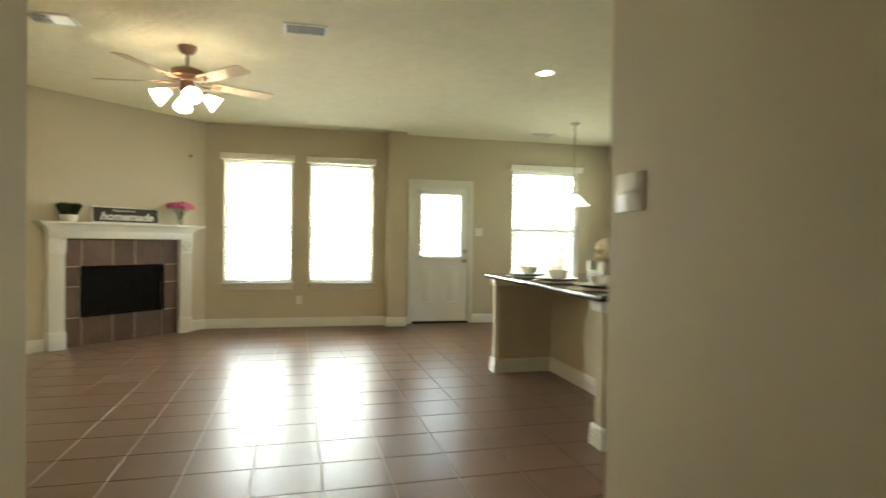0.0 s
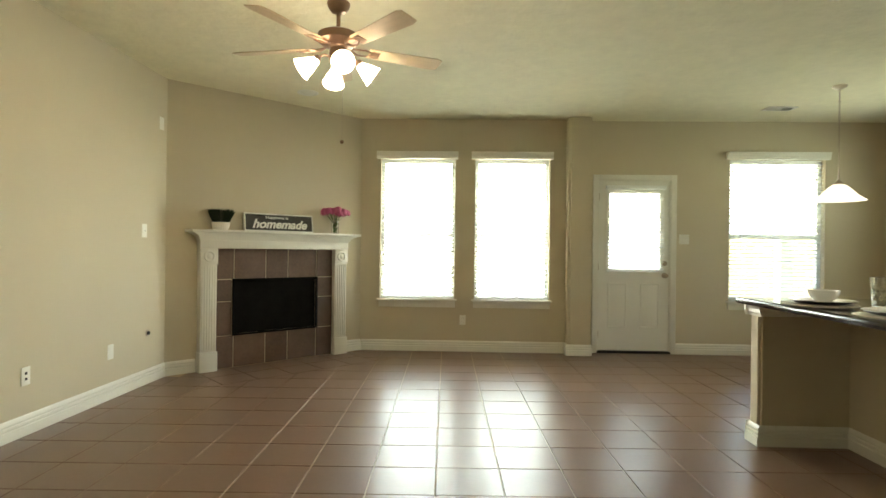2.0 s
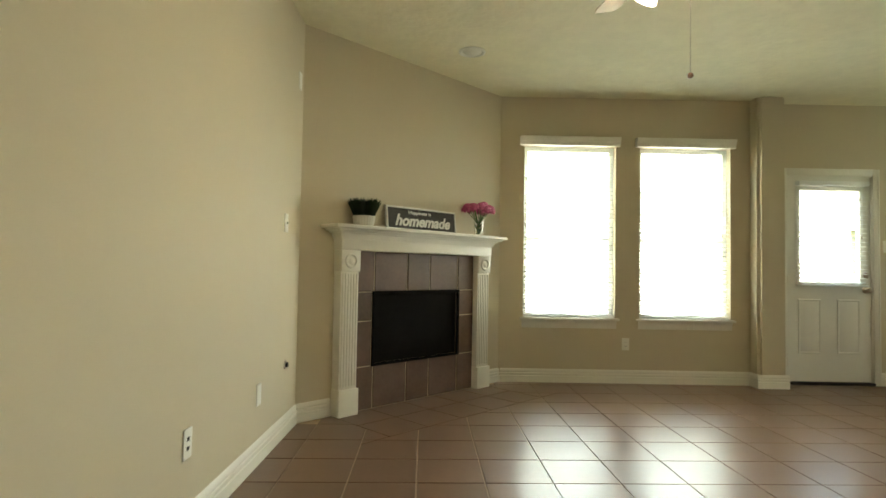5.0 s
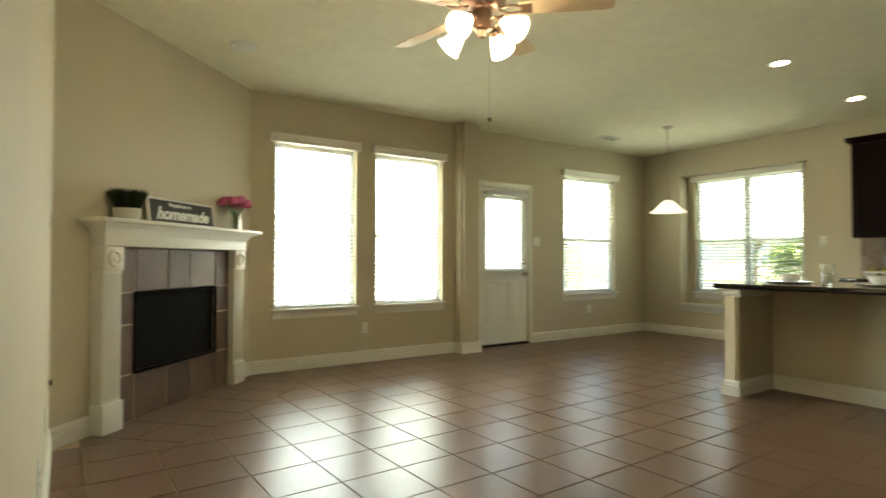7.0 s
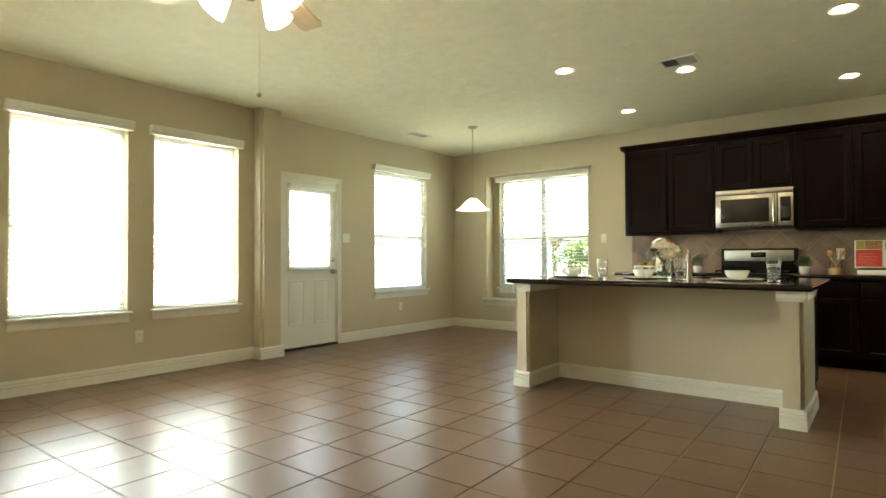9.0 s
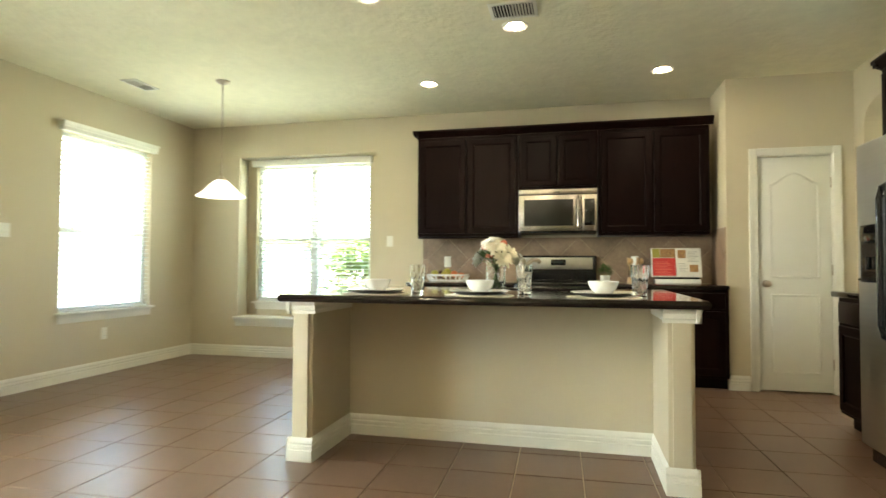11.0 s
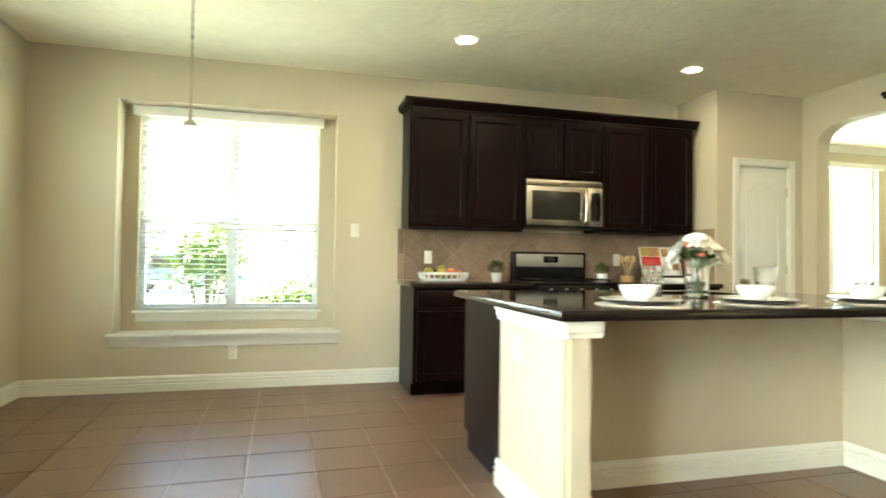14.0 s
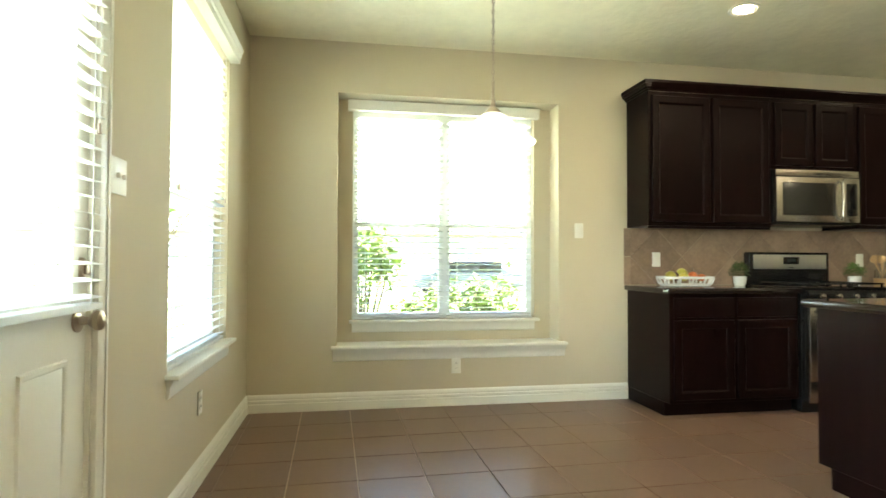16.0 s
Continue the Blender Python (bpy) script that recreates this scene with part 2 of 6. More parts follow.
def ball(bm, at, r, squash=1.0, seg=14):
    at = Vector(at)
    n = 8
    prof = [(0.0, -r * squash)] + [(r * math.sin(math.pi * k / n), -r * squash * math.cos(math.pi * k / n)) for k in range(1, n)] + [(0.0, r * squash)]
    return lathe(prof, seg, bm, at)


def extrude_profile(bm, prof, a, b, up=Vector((0, 0, 1))):
    """A moulding: prof is rows of (out, up) swept from a to b; out is to the right of the way from a to b."""
    a, b = Vector(a), Vector(b)
    d = (b - a).normalized()
    out = d.cross(up)
    A = [bm.verts.new(a + out * o + up * h) for o, h in prof]
    B = [bm.verts.new(b + out * o + up * h) for o, h in prof]
    n = len(prof)
    for i in range(n):
        bm.faces.new((A[i], A[(i + 1) % n], B[(i + 1) % n], B[i]))
    bm.faces.new(A[::-1])
    bm.faces.new(B)
    return bm


def mesh_of(name, bm, material, smooth=True):
    bmesh.ops.recalc_face_normals(bm, faces=bm.faces[:])
    me = bpy.data.meshes.new(name)
    bm.to_mesh(me)
    bm.free()
    me.materials.append(material)
    if smooth:
        me.shade_smooth()
        me.set_sharp_from_angle(angle=radians(35))
    return me


def thing(name, x, y, z, rz=0, label="", category="", group="", kind=""):
    ob = new(name)
    ob.empty_display_size = 0.1
    ob.matrix_world = pose(x, y, z, 0, 0, rz)
    return tagged(ob, label, category, group, kind)


def part(name, bm, material, parent, label="", smooth=True):
    ob = new(name, mesh_of(name, bm, material, smooth) if isinstance(bm, bmesh.types.BMesh) else bm)
    ob.parent = parent
    return tagged(ob, label)


def place(ob, m):
    ob.matrix_basis = m
    return ob


def single(name, bm, material, x=0, y=0, z=0, rz=0, label="", category="", group="", kind="", smooth=True):
    ob = new(name, mesh_of(name, bm, material, smooth))
    ob.matrix_world = pose(x, y, z, 0, 0, rz)
    return tagged(ob, label, category, group, kind)


def structure(name, bm, material, label="", smooth=False):
    return single(name, bm, material, label=label, kind="structure", smooth=smooth)


def wall_boxes(axis, p0, p1, u0, u1, z0, z1, holes):
    """A wall between p0 and p1 across its thickness, from u0 to u1, with holes (u0, u1, z0, z1) through it."""
    bm = bmesh.new()
    us = sorted({u0, u1, *[h[0] for h in holes], *[h[1] for h in holes]})
    for a, b in zip(us, us[1:]):
        cut = sorted([(h[2], h[3]) for h in holes if h[0] <= a + 1e-6 and h[1] >= b - 1e-6])
        z = z0
        for lo, hi in cut + [(z1, z1)]:
            if lo > z + 1e-6:
                if axis == "y":
                    box(bm, a, p0, z, b, p1, lo)
                else:
                    box(bm, p0, a, z, p1, b, lo)
            z = hi
    bmesh.ops.remove_doubles(bm, verts=bm.verts[:], dist=1e-5)
    return bm


# ---- plan ----
CEIL, NORTH, NOOK, EAST, WEST, SOUTH = 2.745, 8.03, 8.10, 5.42, -2.255, 1.25
HALL_W, HALL_E, STUB, STUB_E = -0.033, 1.75, 1.69, 1.96
T, WEND = 0.15, 3.32
W1, W2, W3 = (-0.488, 0.398), (0.63, 1.51), (3.62, 4.725)
WZ, WZ3 = (0.615, 2.275), (0.63, 2.305)
DOOR = (2.088, 2.948, 0.0, 2.05)
REVEAL = (5.733, 7.465, 0.447, 2.36)
EWIN = (5.872, 7.352, 0.64, 2.295)
PANTRY_X, PANTRY_Y = 4.87, 2.25
PDOOR = (1.412, 2.01, 0.0, 2.05)
ARCH = (3.89, 4.71, 0.0, 2.43)

floor_slab = structure("floor", boxes((-3.6, -2.2, -0.2, EAST + 0.02, NOOK + 0.02, -0.006), (PANTRY_X - 1.9, -3.2, -0.2, 7.0, SOUTH - 0.02, -0.0061)), M_GROUT, "pale brown grout bed of the tiled floor")
structure("ceiling", boxes((-3.6, -3.3, CEIL, 7.2, NOOK + T, CEIL + 0.2)), M_CEIL, "textured cream ceiling with a knock-down finish")
structure("wall_north", wall_boxes("y", NORTH, NORTH + T, -1.0, 1.87, 0, CEIL, [(*W1, *WZ), (*W2, *WZ)]), M_WALL, "beige painted wall with two tall windows")
structure("wall_north_nook", wall_boxes("y", NOOK, NOOK + T, 1.87, EAST + 0.34, 0, CEIL, [(*W3, *WZ3), DOOR]), M_WALL, "beige painted wall with a window and the back door")
structure("wall_east", wall_boxes("x", EAST, EAST + 0.2, PANTRY_Y - 0.1, NOOK, 0, CEIL, [REVEAL]), M_WALL, "beige painted wall with a deep window recess")
structure("wall_east_outer", wall_boxes("x", EAST + 0.2, EAST + 0.34, REVEAL[0] - 0.3, NOOK, 0, CEIL, [EWIN]), M_WALL, "beige painted back of the window recess")
structure("wall_west", boxes((WEST - T, WEND, 0, WEST, 6.6, CEIL)), M_WALL, "plain beige painted wall")
structure("wall_west_return", boxes((-3.5, WEND - T, 0, WEST - T, WEND, CEIL), (-3.5, STUB - T, 0, -3.35, WEND - T, CEIL)), M_WALL)
bm = wall_boxes("y", 0.0, 0.12, -1.14, 1.14, 0, CEIL, [(-0.47, 0.455, 0.325, 0.875)])
bm.transform(pose(-1.475, 7.275, 0, 0, 0, 45))
structure("wall_diagonal", bm, M_WALL, "beige painted corner wall above the fireplace")
structure("wall_south_living", boxes((-3.5, STUB - T, 0, HALL_W, STUB, CEIL)), M_WALL)
structure("wall_hall_west", boxes((HALL_W - T, -2.2, 0, HALL_W, STUB - T, CEIL)), M_WALL)
structure("wall_hall_east", soft(boxes((HALL_E, -2.2, 0, HALL_E + T, STUB_E, CEIL)), 0.015, 3), M_WALL, "beige painted wall end with a light switch", smooth=True)
structure("wall_hall_south", boxes((HALL_W, -2.35, 0, HALL_E, -2.2, CEIL)), M_WALL)


def arched_wall(x0, x1, y0, y1, hole, spring, cap):
    """A wall along x with one arched opening."""
    bm = wall_boxes("y", y0, y1, x0, x1, 0, CEIL, [(hole[0], hole[1], 0, cap)])
    w, n = hole[1] - hole[0], 10
    prev = None
    for i in range(2 * n + 1):
        a = math.pi * i / (2 * n)
        cx = hole[0] + w / 2 - math.copysign(abs(math.cos(a)) ** 0.75, math.cos(a)) * w / 2
        cz = spring + (cap - spring) * math.sin(a) ** 0.8
        if prev:
            pts = [prev, (cx, cz), (cx, cap), (prev[0], cap)]
            a4, b4 = [bm.verts.new((p[0], y0, p[1])) for p in pts], [bm.verts.new((p[0], y1, p[1])) for p in pts]
            for k in range(4):
                bm.faces.new((a4[k], a4[(k + 1) % 4], b4[(k + 1) % 4], b4[k]))
            bm.faces.new(a4[::-1]), bm.faces.new(b4)
        prev = (cx, cz)
    return bm


structure("wall_south", arched_wall(HALL_E + T, PANTRY_X + 0.12, SOUTH - T, SOUTH, ARCH, 2.22, ARCH[3]), M_WALL, "beige painted kitchen wall with an arched opening")
structure("wall_pantry_side", boxes((PANTRY_X + 0.12, PANTRY_Y - 0.12, 0, EAST, PANTRY_Y, CEIL)), M_WALL)
structure("wall_pantry", wall_boxes("x", PANTRY_X, PANTRY_X + 0.12, SOUTH, PANTRY_Y, 0, CEIL, [PDOOR]), M_WALL, "beige painted pantry wall with a door")
structure("wall_pantry_back", boxes((EAST + 0.2, SOUTH, 0, EAST + 0.3, PANTRY_Y - 0.1, CEIL)), M_WALL)
DWIN = (-1.85, -0.35, 0.72, 2.46)
structure("wall_dining_east", wall_boxes("x", 6.5, 6.65, -3.2, SOUTH - T, 0, CEIL, [DWIN]), M_WALL, "beige painted dining room wall with a window")
structure("wall_dining_north", boxes((PANTRY_X + 0.12, SOUTH - T, 0, 6.5, SOUTH, CEIL)), M_WALL)
structure("wall_dining_south", boxes((2.0, -3.35, 0, 6.65, -3.2, CEIL)), M_WALL)
structure("wall_dining_west", boxes((HALL_E + T, -3.2, 0, HALL_E + T + 0.1, SOUTH - T, CEIL)), M_WALL)
# column beside the door, with rounded corners
cb = boxes((1.70, 7.885, 0, 1.966, NOOK, CEIL))
bmesh.ops.bevel(cb, geom=[e for e in cb.edges if abs(e.verts[0].co.z - e.verts[1].co.z) > 1 and e.verts[0].co.y < 7.94], offset=0.03, segments=4, affect="EDGES")
structure("wall_column", cb, M_WALL, "beige painted column with rounded corners", smooth=True)

BASE = [(0, 0), (0.017, 0), (0.017, 0.060), (0.009, 0.063), (0.009, 0.068), (0.015, 0.072), (0.015, 0.086), (0.007, 0.090), (0.007, 0.095), (0.012, 0.099), (0.011, 0.113), (0.004, 0.124), (0.0, 0.128)]


def skirting(a, b, name="baseboard"):
    """A baseboard along a wall; the room lies to the right of the way from a to b."""
    return structure(name, extrude_profile(bmesh.new(), BASE, (*a, 0), (*b, 0)), M_TRIM, "white moulded baseboard", smooth=True)


skirting((-0.70, NORTH), (1.70, NORTH))
skirting((1.70, NORTH), (1.70, 7.885))
skirting((1.684, 7.885), (1.982, 7.885))
skirting((1.966, 7.885), (1.966, NOOK))
skirting((3.008, NOOK), (EAST, NOOK))
skirting((EAST, NOOK), (EAST, 5.155))
skirting((WEST, WEND), (WEST, 6.50))
skirting((-2.25, 6.50), (-2.06, 6.69))
skirting((-0.88, 7.87), (-0.70, 8.05))
skirting((HALL_W, -2.2), (HALL_W, STUB))
skirting((HALL_W, STUB), (-3.3, STUB))
skirting((HALL_E, STUB_E), (HALL_E, -2.2))
skirting((PANTRY_X, PANTRY_Y), (PANTRY_X, 2.075))
skirting((PANTRY_X, 1.35), (PANTRY_X, SOUTH))
skirting((6.5, SOUTH - T), (6.5, -3.2))
skirting((PANTRY_X, SOUTH), (ARCH[1] - 0.016, SOUTH))
skirting((ARCH[1], SOUTH), (ARCH[1], SOUTH - T))


# ---- windows and blinds ----
def blind(name, width, z0, z1, m, label, pitch=0.044, tilt=12, depth=0.048, group="window blinds"):
    """A wooden slat blind in a window: slats, bottom rail, cords. Local x along the width, -y into the room."""
    b = tagged(new(name), label, "blind", group)
    b.matrix_world = m
    sm = mesh_of("slat", rbox(-width / 2, -depth / 2, -0.0014, width / 2, depth / 2, 0.0014, 0.0012, 1), M_BLIND)
    z = z0 + 0.035
    while z < z1 - 0.02:
        place(part("slat", sm, None, b), pose(0, 0, z, tilt, 0, 0))
        z += pitch
    part("bottom_rail", rbox(-width / 2, -depth / 2, z0, width / 2, depth / 2, z0 + 0.018), M_BLIND, b)
    for x in (-width * 0.38, width * 0.38):
        for y in (-depth / 2 - 0.002, depth / 2 + 0.002):
            part("ladder_cord", boxes((x - 0.001, y - 0.001, z0 + 0.01, x + 0.001, y + 0.001, z1)), M_BLIND, b)
    for x, zz in ((-width / 2 + 0.12, z1 - (z1 - z0) * 0.52), (width / 2 - 0.07, z1 - (z1 - z0) * 0.5), (width / 2 - 0.09, z1 - (z1 - z0) * 0.12)):
        c = part("pull_cord", boxes((x - 0.001, -depth / 2 - 0.012, zz, x + 0.001, -depth / 2 - 0.010, z1)), M_BLIND, b)
        part("tassel", lathe([(0, 0), (0.006, 0.002), (0.004, 0.03), (0, 0.032)], 10, at=(x, -depth / 2 - 0.011, zz - 0.03)), M_NICKEL, c)
    return b


def window(name, width, z0, z1, m, mullions=(), rail=True, label=""):
    """A white vinyl window in its opening. Local x along the width, -y into the room."""
    w = tagged(new(name), label, "window", kind="structure")
    w.matrix_world = m
    h, f = width / 2, 0.045
    part("window_frame", boxes((-h, 0, z0, -h + f, 0.06, z1), (h - f, 0, z0, h, 0.06, z1), (-h + f, 0, z0, h - f, 0.06, z0 + f), (-h + f, 0, z1 - f, h - f, 0.06, z1)), M_VINYL, w)
    for x in mullions:
        part("mullion", rbox(x - 0.045, -0.004, z0 + f, x + 0.045, 0.055, z1 - f), M_VINYL, w)
    edges = [-h + f, *mullions, h - f]
    zm = z0 + (z1 - z0) * 0.455
    for a, b in zip(edges, edges[1:]):
        if rail:
            part("meeting_rail", rbox(a + 0.002, 0.008, zm - 0.022, b - 0.002, 0.05, zm + 0.022), M_VINYL, w)
        for lo, hi in ((z0 + f, zm - 0.022), (zm + 0.022, z1 - f)) if rail else ((z0 + f, z1 - f),):
            p = part("pane", boxes((a, 0.03, lo, b, 0.034, hi)), M_PANE, w, smooth=False)
            p.visible_shadow = False
    return w


def valance(name, a, b, y, z, m, label="white moulded blind valance over the window"):
    prof = [(0, 0), (0.055, 0), (0.058, 0.012), (0.058, 0.03), (0.066, 0.04), (0.066, 0.055), (0.074, 0.068), (0.078, 0.082), (0, 0.082)]
    return single(name, extrude_profile(bmesh.new(), prof, (a, y, z), (b, y, z)), M_TRIM, label=label, category="valance")


def stool(name, a, b, y, z, deep=0.055):
    """A window stool with its apron."""
    o = tagged(new(name), "white window sill with a moulded apron", "sill", kind="structure")
    part("sill_board", rbox(a, y - deep, z, b, y + 0.13, z + 0.022, 0.005), M_TRIM, o)
    prof = [(0, 0), (0.008, 0), (0.014, 0.02), (0.014, 0.045), (0.022, 0.06), (0.03, 0.078), (0, 0.078)]
    part("apron", extrude_profile(bmesh.new(), prof, (a + 0.02, y, z - 0.078), (b - 0.02, y, z - 0.078)), M_TRIM, o)
    return o


for i, ((a, b), wz) in enumerate(((W1, WZ), (W2, WZ), (W3, WZ3))):
    c, w, wy = (a + b) / 2, b - a, NOOK if i == 2 else NORTH
    window(f"window_{i + 1}", w, wz[0], wz[1], pose(c, wy + 0.075, 0), label="white vinyl single-hung window")
    blind("window_blind", w - 0.02, wz[0] + 0.004, wz[1] - 0.02, pose(c, wy + 0.035, 0), "lowered white slat blind with open slats", tilt=14 if i < 2 else -8)
    valance("window_valance", a - 0.045, b + 0.03, wy, wz[1] - 0.005, None)
    stool("window_sill", a - 0.03, b + 0.03, wy, wz[0] - 0.02)

# wide window in the recess of the east wall
ec, ew = (EWIN[0] + EWIN[1]) / 2, EWIN[1] - EWIN[0]
window("window_4", ew, EWIN[2], EWIN[3], pose(EAST + 0.27, ec, 0, 0, 0, -90), mullions=(0.0,), label="wide white vinyl double window in a deep recess")
for s in (-1, 1):
    blind("window_blind", ew / 2 - 0.03, EWIN[2] + 0.004, EWIN[3] - 0.02, pose(EAST + 0.235, ec + s * ew / 4, 0, 0, 0, -90), "lowered white slat blind with open slats", tilt=-11)
prof = [(0, 0), (0.055, 0), (0.058, 0.03), (0.064, 0.045), (0.07, 0.075), (0, 0.075)]
single("window_valance", extrude_profile(bmesh.new(), prof, (EAST + 0.2, EWIN[1] + 0.04, EWIN[3] - 0.02), (EAST + 0.2, EWIN[0] - 0.03, EWIN[3] - 0.02)), M_TRIM, label="white blind valance across the wide window", category="valance")
o = tagged(new("window_sill"), "white window sill with a moulded apron", "sill", kind="structure")
part("sill_board", rbox(EAST + 0.13, EWIN[0] - 0.03, EWIN[2] - 0.022, EAST + 0.33, EWIN[1] + 0.02, EWIN[2], 0.005), M_TRIM, o)
part("apron", extrude_profile(bmesh.new(), [(0, 0), (0.014, 0.01), (0.02, 0.05), (0.03, 0.075), (0, 0.075)], (EAST + 0.2, EWIN[1], EWIN[2] - 0.098), (EAST + 0.2, EWIN[0], EWIN[2] - 0.098)), M_TRIM, o)
o = tagged(new("window_ledge"), "deep white ledge of the window recess with moulded edge", "ledge", kind="structure")
part("ledge_board", rbox(EAST - 0.06, REVEAL[0] - 0.055, REVEAL[2], EAST + 0.198, REVEAL[1] + 0.035, REVEAL[2] + 0.024, 0.006), M_TRIM, o)
part("apron", extrude_profile(bmesh.new(), [(0, 0), (0.012, 0.008), (0.016, 0.045), (0.03, 0.062), (0.045, 0.092), (0, 0.092)], (EAST, REVEAL[1] + 0.025, REVEAL[2] - 0.092), (EAST, REVEAL[0] - 0.045, REVEAL[2] - 0.092)), M_TRIM, o)

# dining room window beyond the arch
dc, dw = (DWIN[0] + DWIN[1]) / 2, DWIN[1] - DWIN[0]
window("window_5", dw, DWIN[2], DWIN[3], pose(6.57, dc, 0, 0, 0, -90), mullions=(0.0,), rail=False, label="white vinyl double window of the dining room")
prof = [(0, 0), (0.055, 0), (0.064, 0.045), (0.07, 0.075), (0, 0.075)]
single("window_valance", extrude_profile(bmesh.new(), prof, (6.5, DWIN[1] + 0.05, DWIN[3] - 0.02), (6.5, DWIN[0] - 0.05, DWIN[3] - 0.02)), M_TRIM, label="white blind valance over the dining window", category="valance")
single("crown_moulding", extrude_profile(bmesh.new(), [(0, 0), (0.02, 0), (0.09, 0.07), (0.09, 0.09), (0, 0.09)], (6.5, SOUTH - T, CEIL - 0.09), (6.5, -3.2, CEIL - 0.09)), M_TRIM, label="white crown moulding of the dining room", category="moulding", kind="structure")


# ---- doors ----
def casing(name, a, b, top, m, w=0.06):
    """A moulded door casing round an opening from a to b. Local x along the wall, -y into the room."""
    o = tagged(new(name), "white moulded door casing", "door casing", kind="structure")
    o.matrix_world = m
    for x0, x1 in ((a - w, a + 0.006), (b - 0.006, b + w)):
        part("side_casing", soft(boxes((x0, -0.016, 0, x1, 0, top + w), (x0 + (0.0 if x0 < a - 0.03 else w * 0.75), -0.021, 0, x0 + (w * 0.3 if x0 < a - 0.03 else w), -0.0161, top + w)), 0.003), M_TRIM, o)
    part("head_casing", soft(boxes((a + 0.006, -0.016, top - 0.006, b - 0.006, 0, top + w), (a + 0.006, -0.021, top + w * 0.7, b - 0.006, -0.0161, top + w)), 0.003), M_TRIM, o)
    part("jamb", boxes((a - 0.001, 0.0005, 0, a + 0.014, 0.11, top), (b - 0.014, 0.0005, 0, b + 0.001, 0.11, top), (a + 0.014, 0.0005, top - 0.014, b - 0.014, 0.11, top)), M_TRIM, o)
    return o


def knob(parent, x, z, y=0.0, mat_=None, side=-1):
    k = part("door_knob", lathe([(0.0, 0.0), (0.032, 0.0), (0.032, 0.006), (0.013, 0.010), (0.011, 0.032), (0.020, 0.038), (0.028, 0.050), (0.027, 0.062), (0.018, 0.068), (0, 0.069)], 20), mat_ or M_NICKEL, parent, "brushed nickel knob")
    k.matrix_basis = pose(x, y, z, 90, 0, 0)
    return k


def raised_panel(parent, x0, z0, x1, z1, y, material, arch=0.0):
    """A raised panel with a sunk border on a door leaf."""
    bm = bmesh.new()
    w, h = x1 - x0, z1 - z0
    def ring(ins, yy):
        pts = [(x0 + ins, z0 + ins), (x1 - ins, z0 + ins)]
        top = z1 - ins
        n = 8 if arch else 1
        for i in range(n + 1):
            u = i / n
            dz = arch * (math.sin(math.pi * (1 - u)) ** 1.6 - 1) if arch else 0
            pts.append((x1 - ins - (w - 2 * ins) * u, top + dz))
        return [bm.verts.new((p[0], yy, p[1])) for p in pts]
    rs = [ring(0, y - 0.0005), ring(0.004, y - 0.007), ring(0.014, y - 0.006), ring(0.02, y + 0.0 - 0.001), ring(0.045, y - 0.008)]
    for a, b in zip(rs, rs[1:]):
        n = len(a)
        for i in range(n):
            bm.faces.new((a[i], a[(i + 1) % n], b[(i + 1) % n], b[i]))
    bm.faces.new(rs[-1])
    return part("raised_panel", bm, material, parent)


# back door
casing("door_casing", DOOR[0], DOOR[1], DOOR[3], pose(0, NOOK, 0))
d1 = thing("door_1", 0, NOOK + 0.012, 0, label="white panelled back door with a blind over its window", category="door", kind="structure")
x0, x1 = DOOR[0] + 0.016, DOOR[1] - 0.016
gx0, gx1, gz0, gz1 = x0 + 0.125, x1 - 0.115, 0.99, 1.895
leaf = part("door_leaf", soft(boxes((x0, 0, 0.03, x1, 0.044, gz0), (x0, 0, gz1, x1, 0.044, 2.038), (x0, 0, gz0, gx0, 0.044, gz1), (gx1, 0, gz0, x1, 0.044, gz1)), 0.001, 1), M_DOOR, d1)
part("glazing_frame", soft(boxes((gx0 - 0.035, -0.014, gz0 - 0.035, gx0, 0, gz1 + 0.035), (gx1, -0.014, gz0 - 0.035, gx1 + 0.035, 0, gz1 + 0.035), (gx0, -0.014, gz0 - 0.035, gx1, 0, gz0), (gx0, -0.014, gz1, gx1, 0, gz1 + 0.035)), 0.003), M_DOOR, d1)
p = part("pane", boxes((gx0, 0.02, gz0, gx1, 0.024, gz1)), M_PANE, d1, smooth=False)
p.visible_shadow = False
raised_panel(d1, x0 + 0.11, 0.30, x0 + 0.335, 0.83, 0, M_DOOR)
raised_panel(d1, x1 - 0.335, 0.30, x1 - 0.11, 0.83, 0, M_DOOR)
knob(d1, x1 - 0.055, 0.925)
part("deadbolt", lathe([(0, 0), (0.03, 0), (0.03, 0.012), (0.022, 0.018), (0, 0.018)], 20), M_NICKEL, d1, "brushed nickel deadbolt").matrix_basis = pose(x1 - 0.055, 0, 1.068, 90, 0, 0)
part("thumb_turn", rbox(x1 - 0.061, -0.034, 1.051, x1 - 0.049, -0.016, 1.085), M_NICKEL, d1)
for z in (0.22, 1.03, 1.85):
    part("hinge", rbox(x0 - 0.012, -0.008, z - 0.045, x0 + 0.004, 0.004, z + 0.045, 0.002), M_NICKEL, d1)
structure("door_threshold", rbox(DOOR[0], NOOK - 0.02, 0.0005, DOOR[1], NOOK + 0.14, 0.026, 0.004), M_DARKHOLE, "dark bronze door threshold")
blind("door_blind", gx1 - gx0 + 0.07, gz0 - 0.03, gz1 + 0.04, pose((gx0 + gx1) / 2, NOOK - 0.04, 0), "white slat blind over the door's window", pitch=0.044, tilt=10, group="")
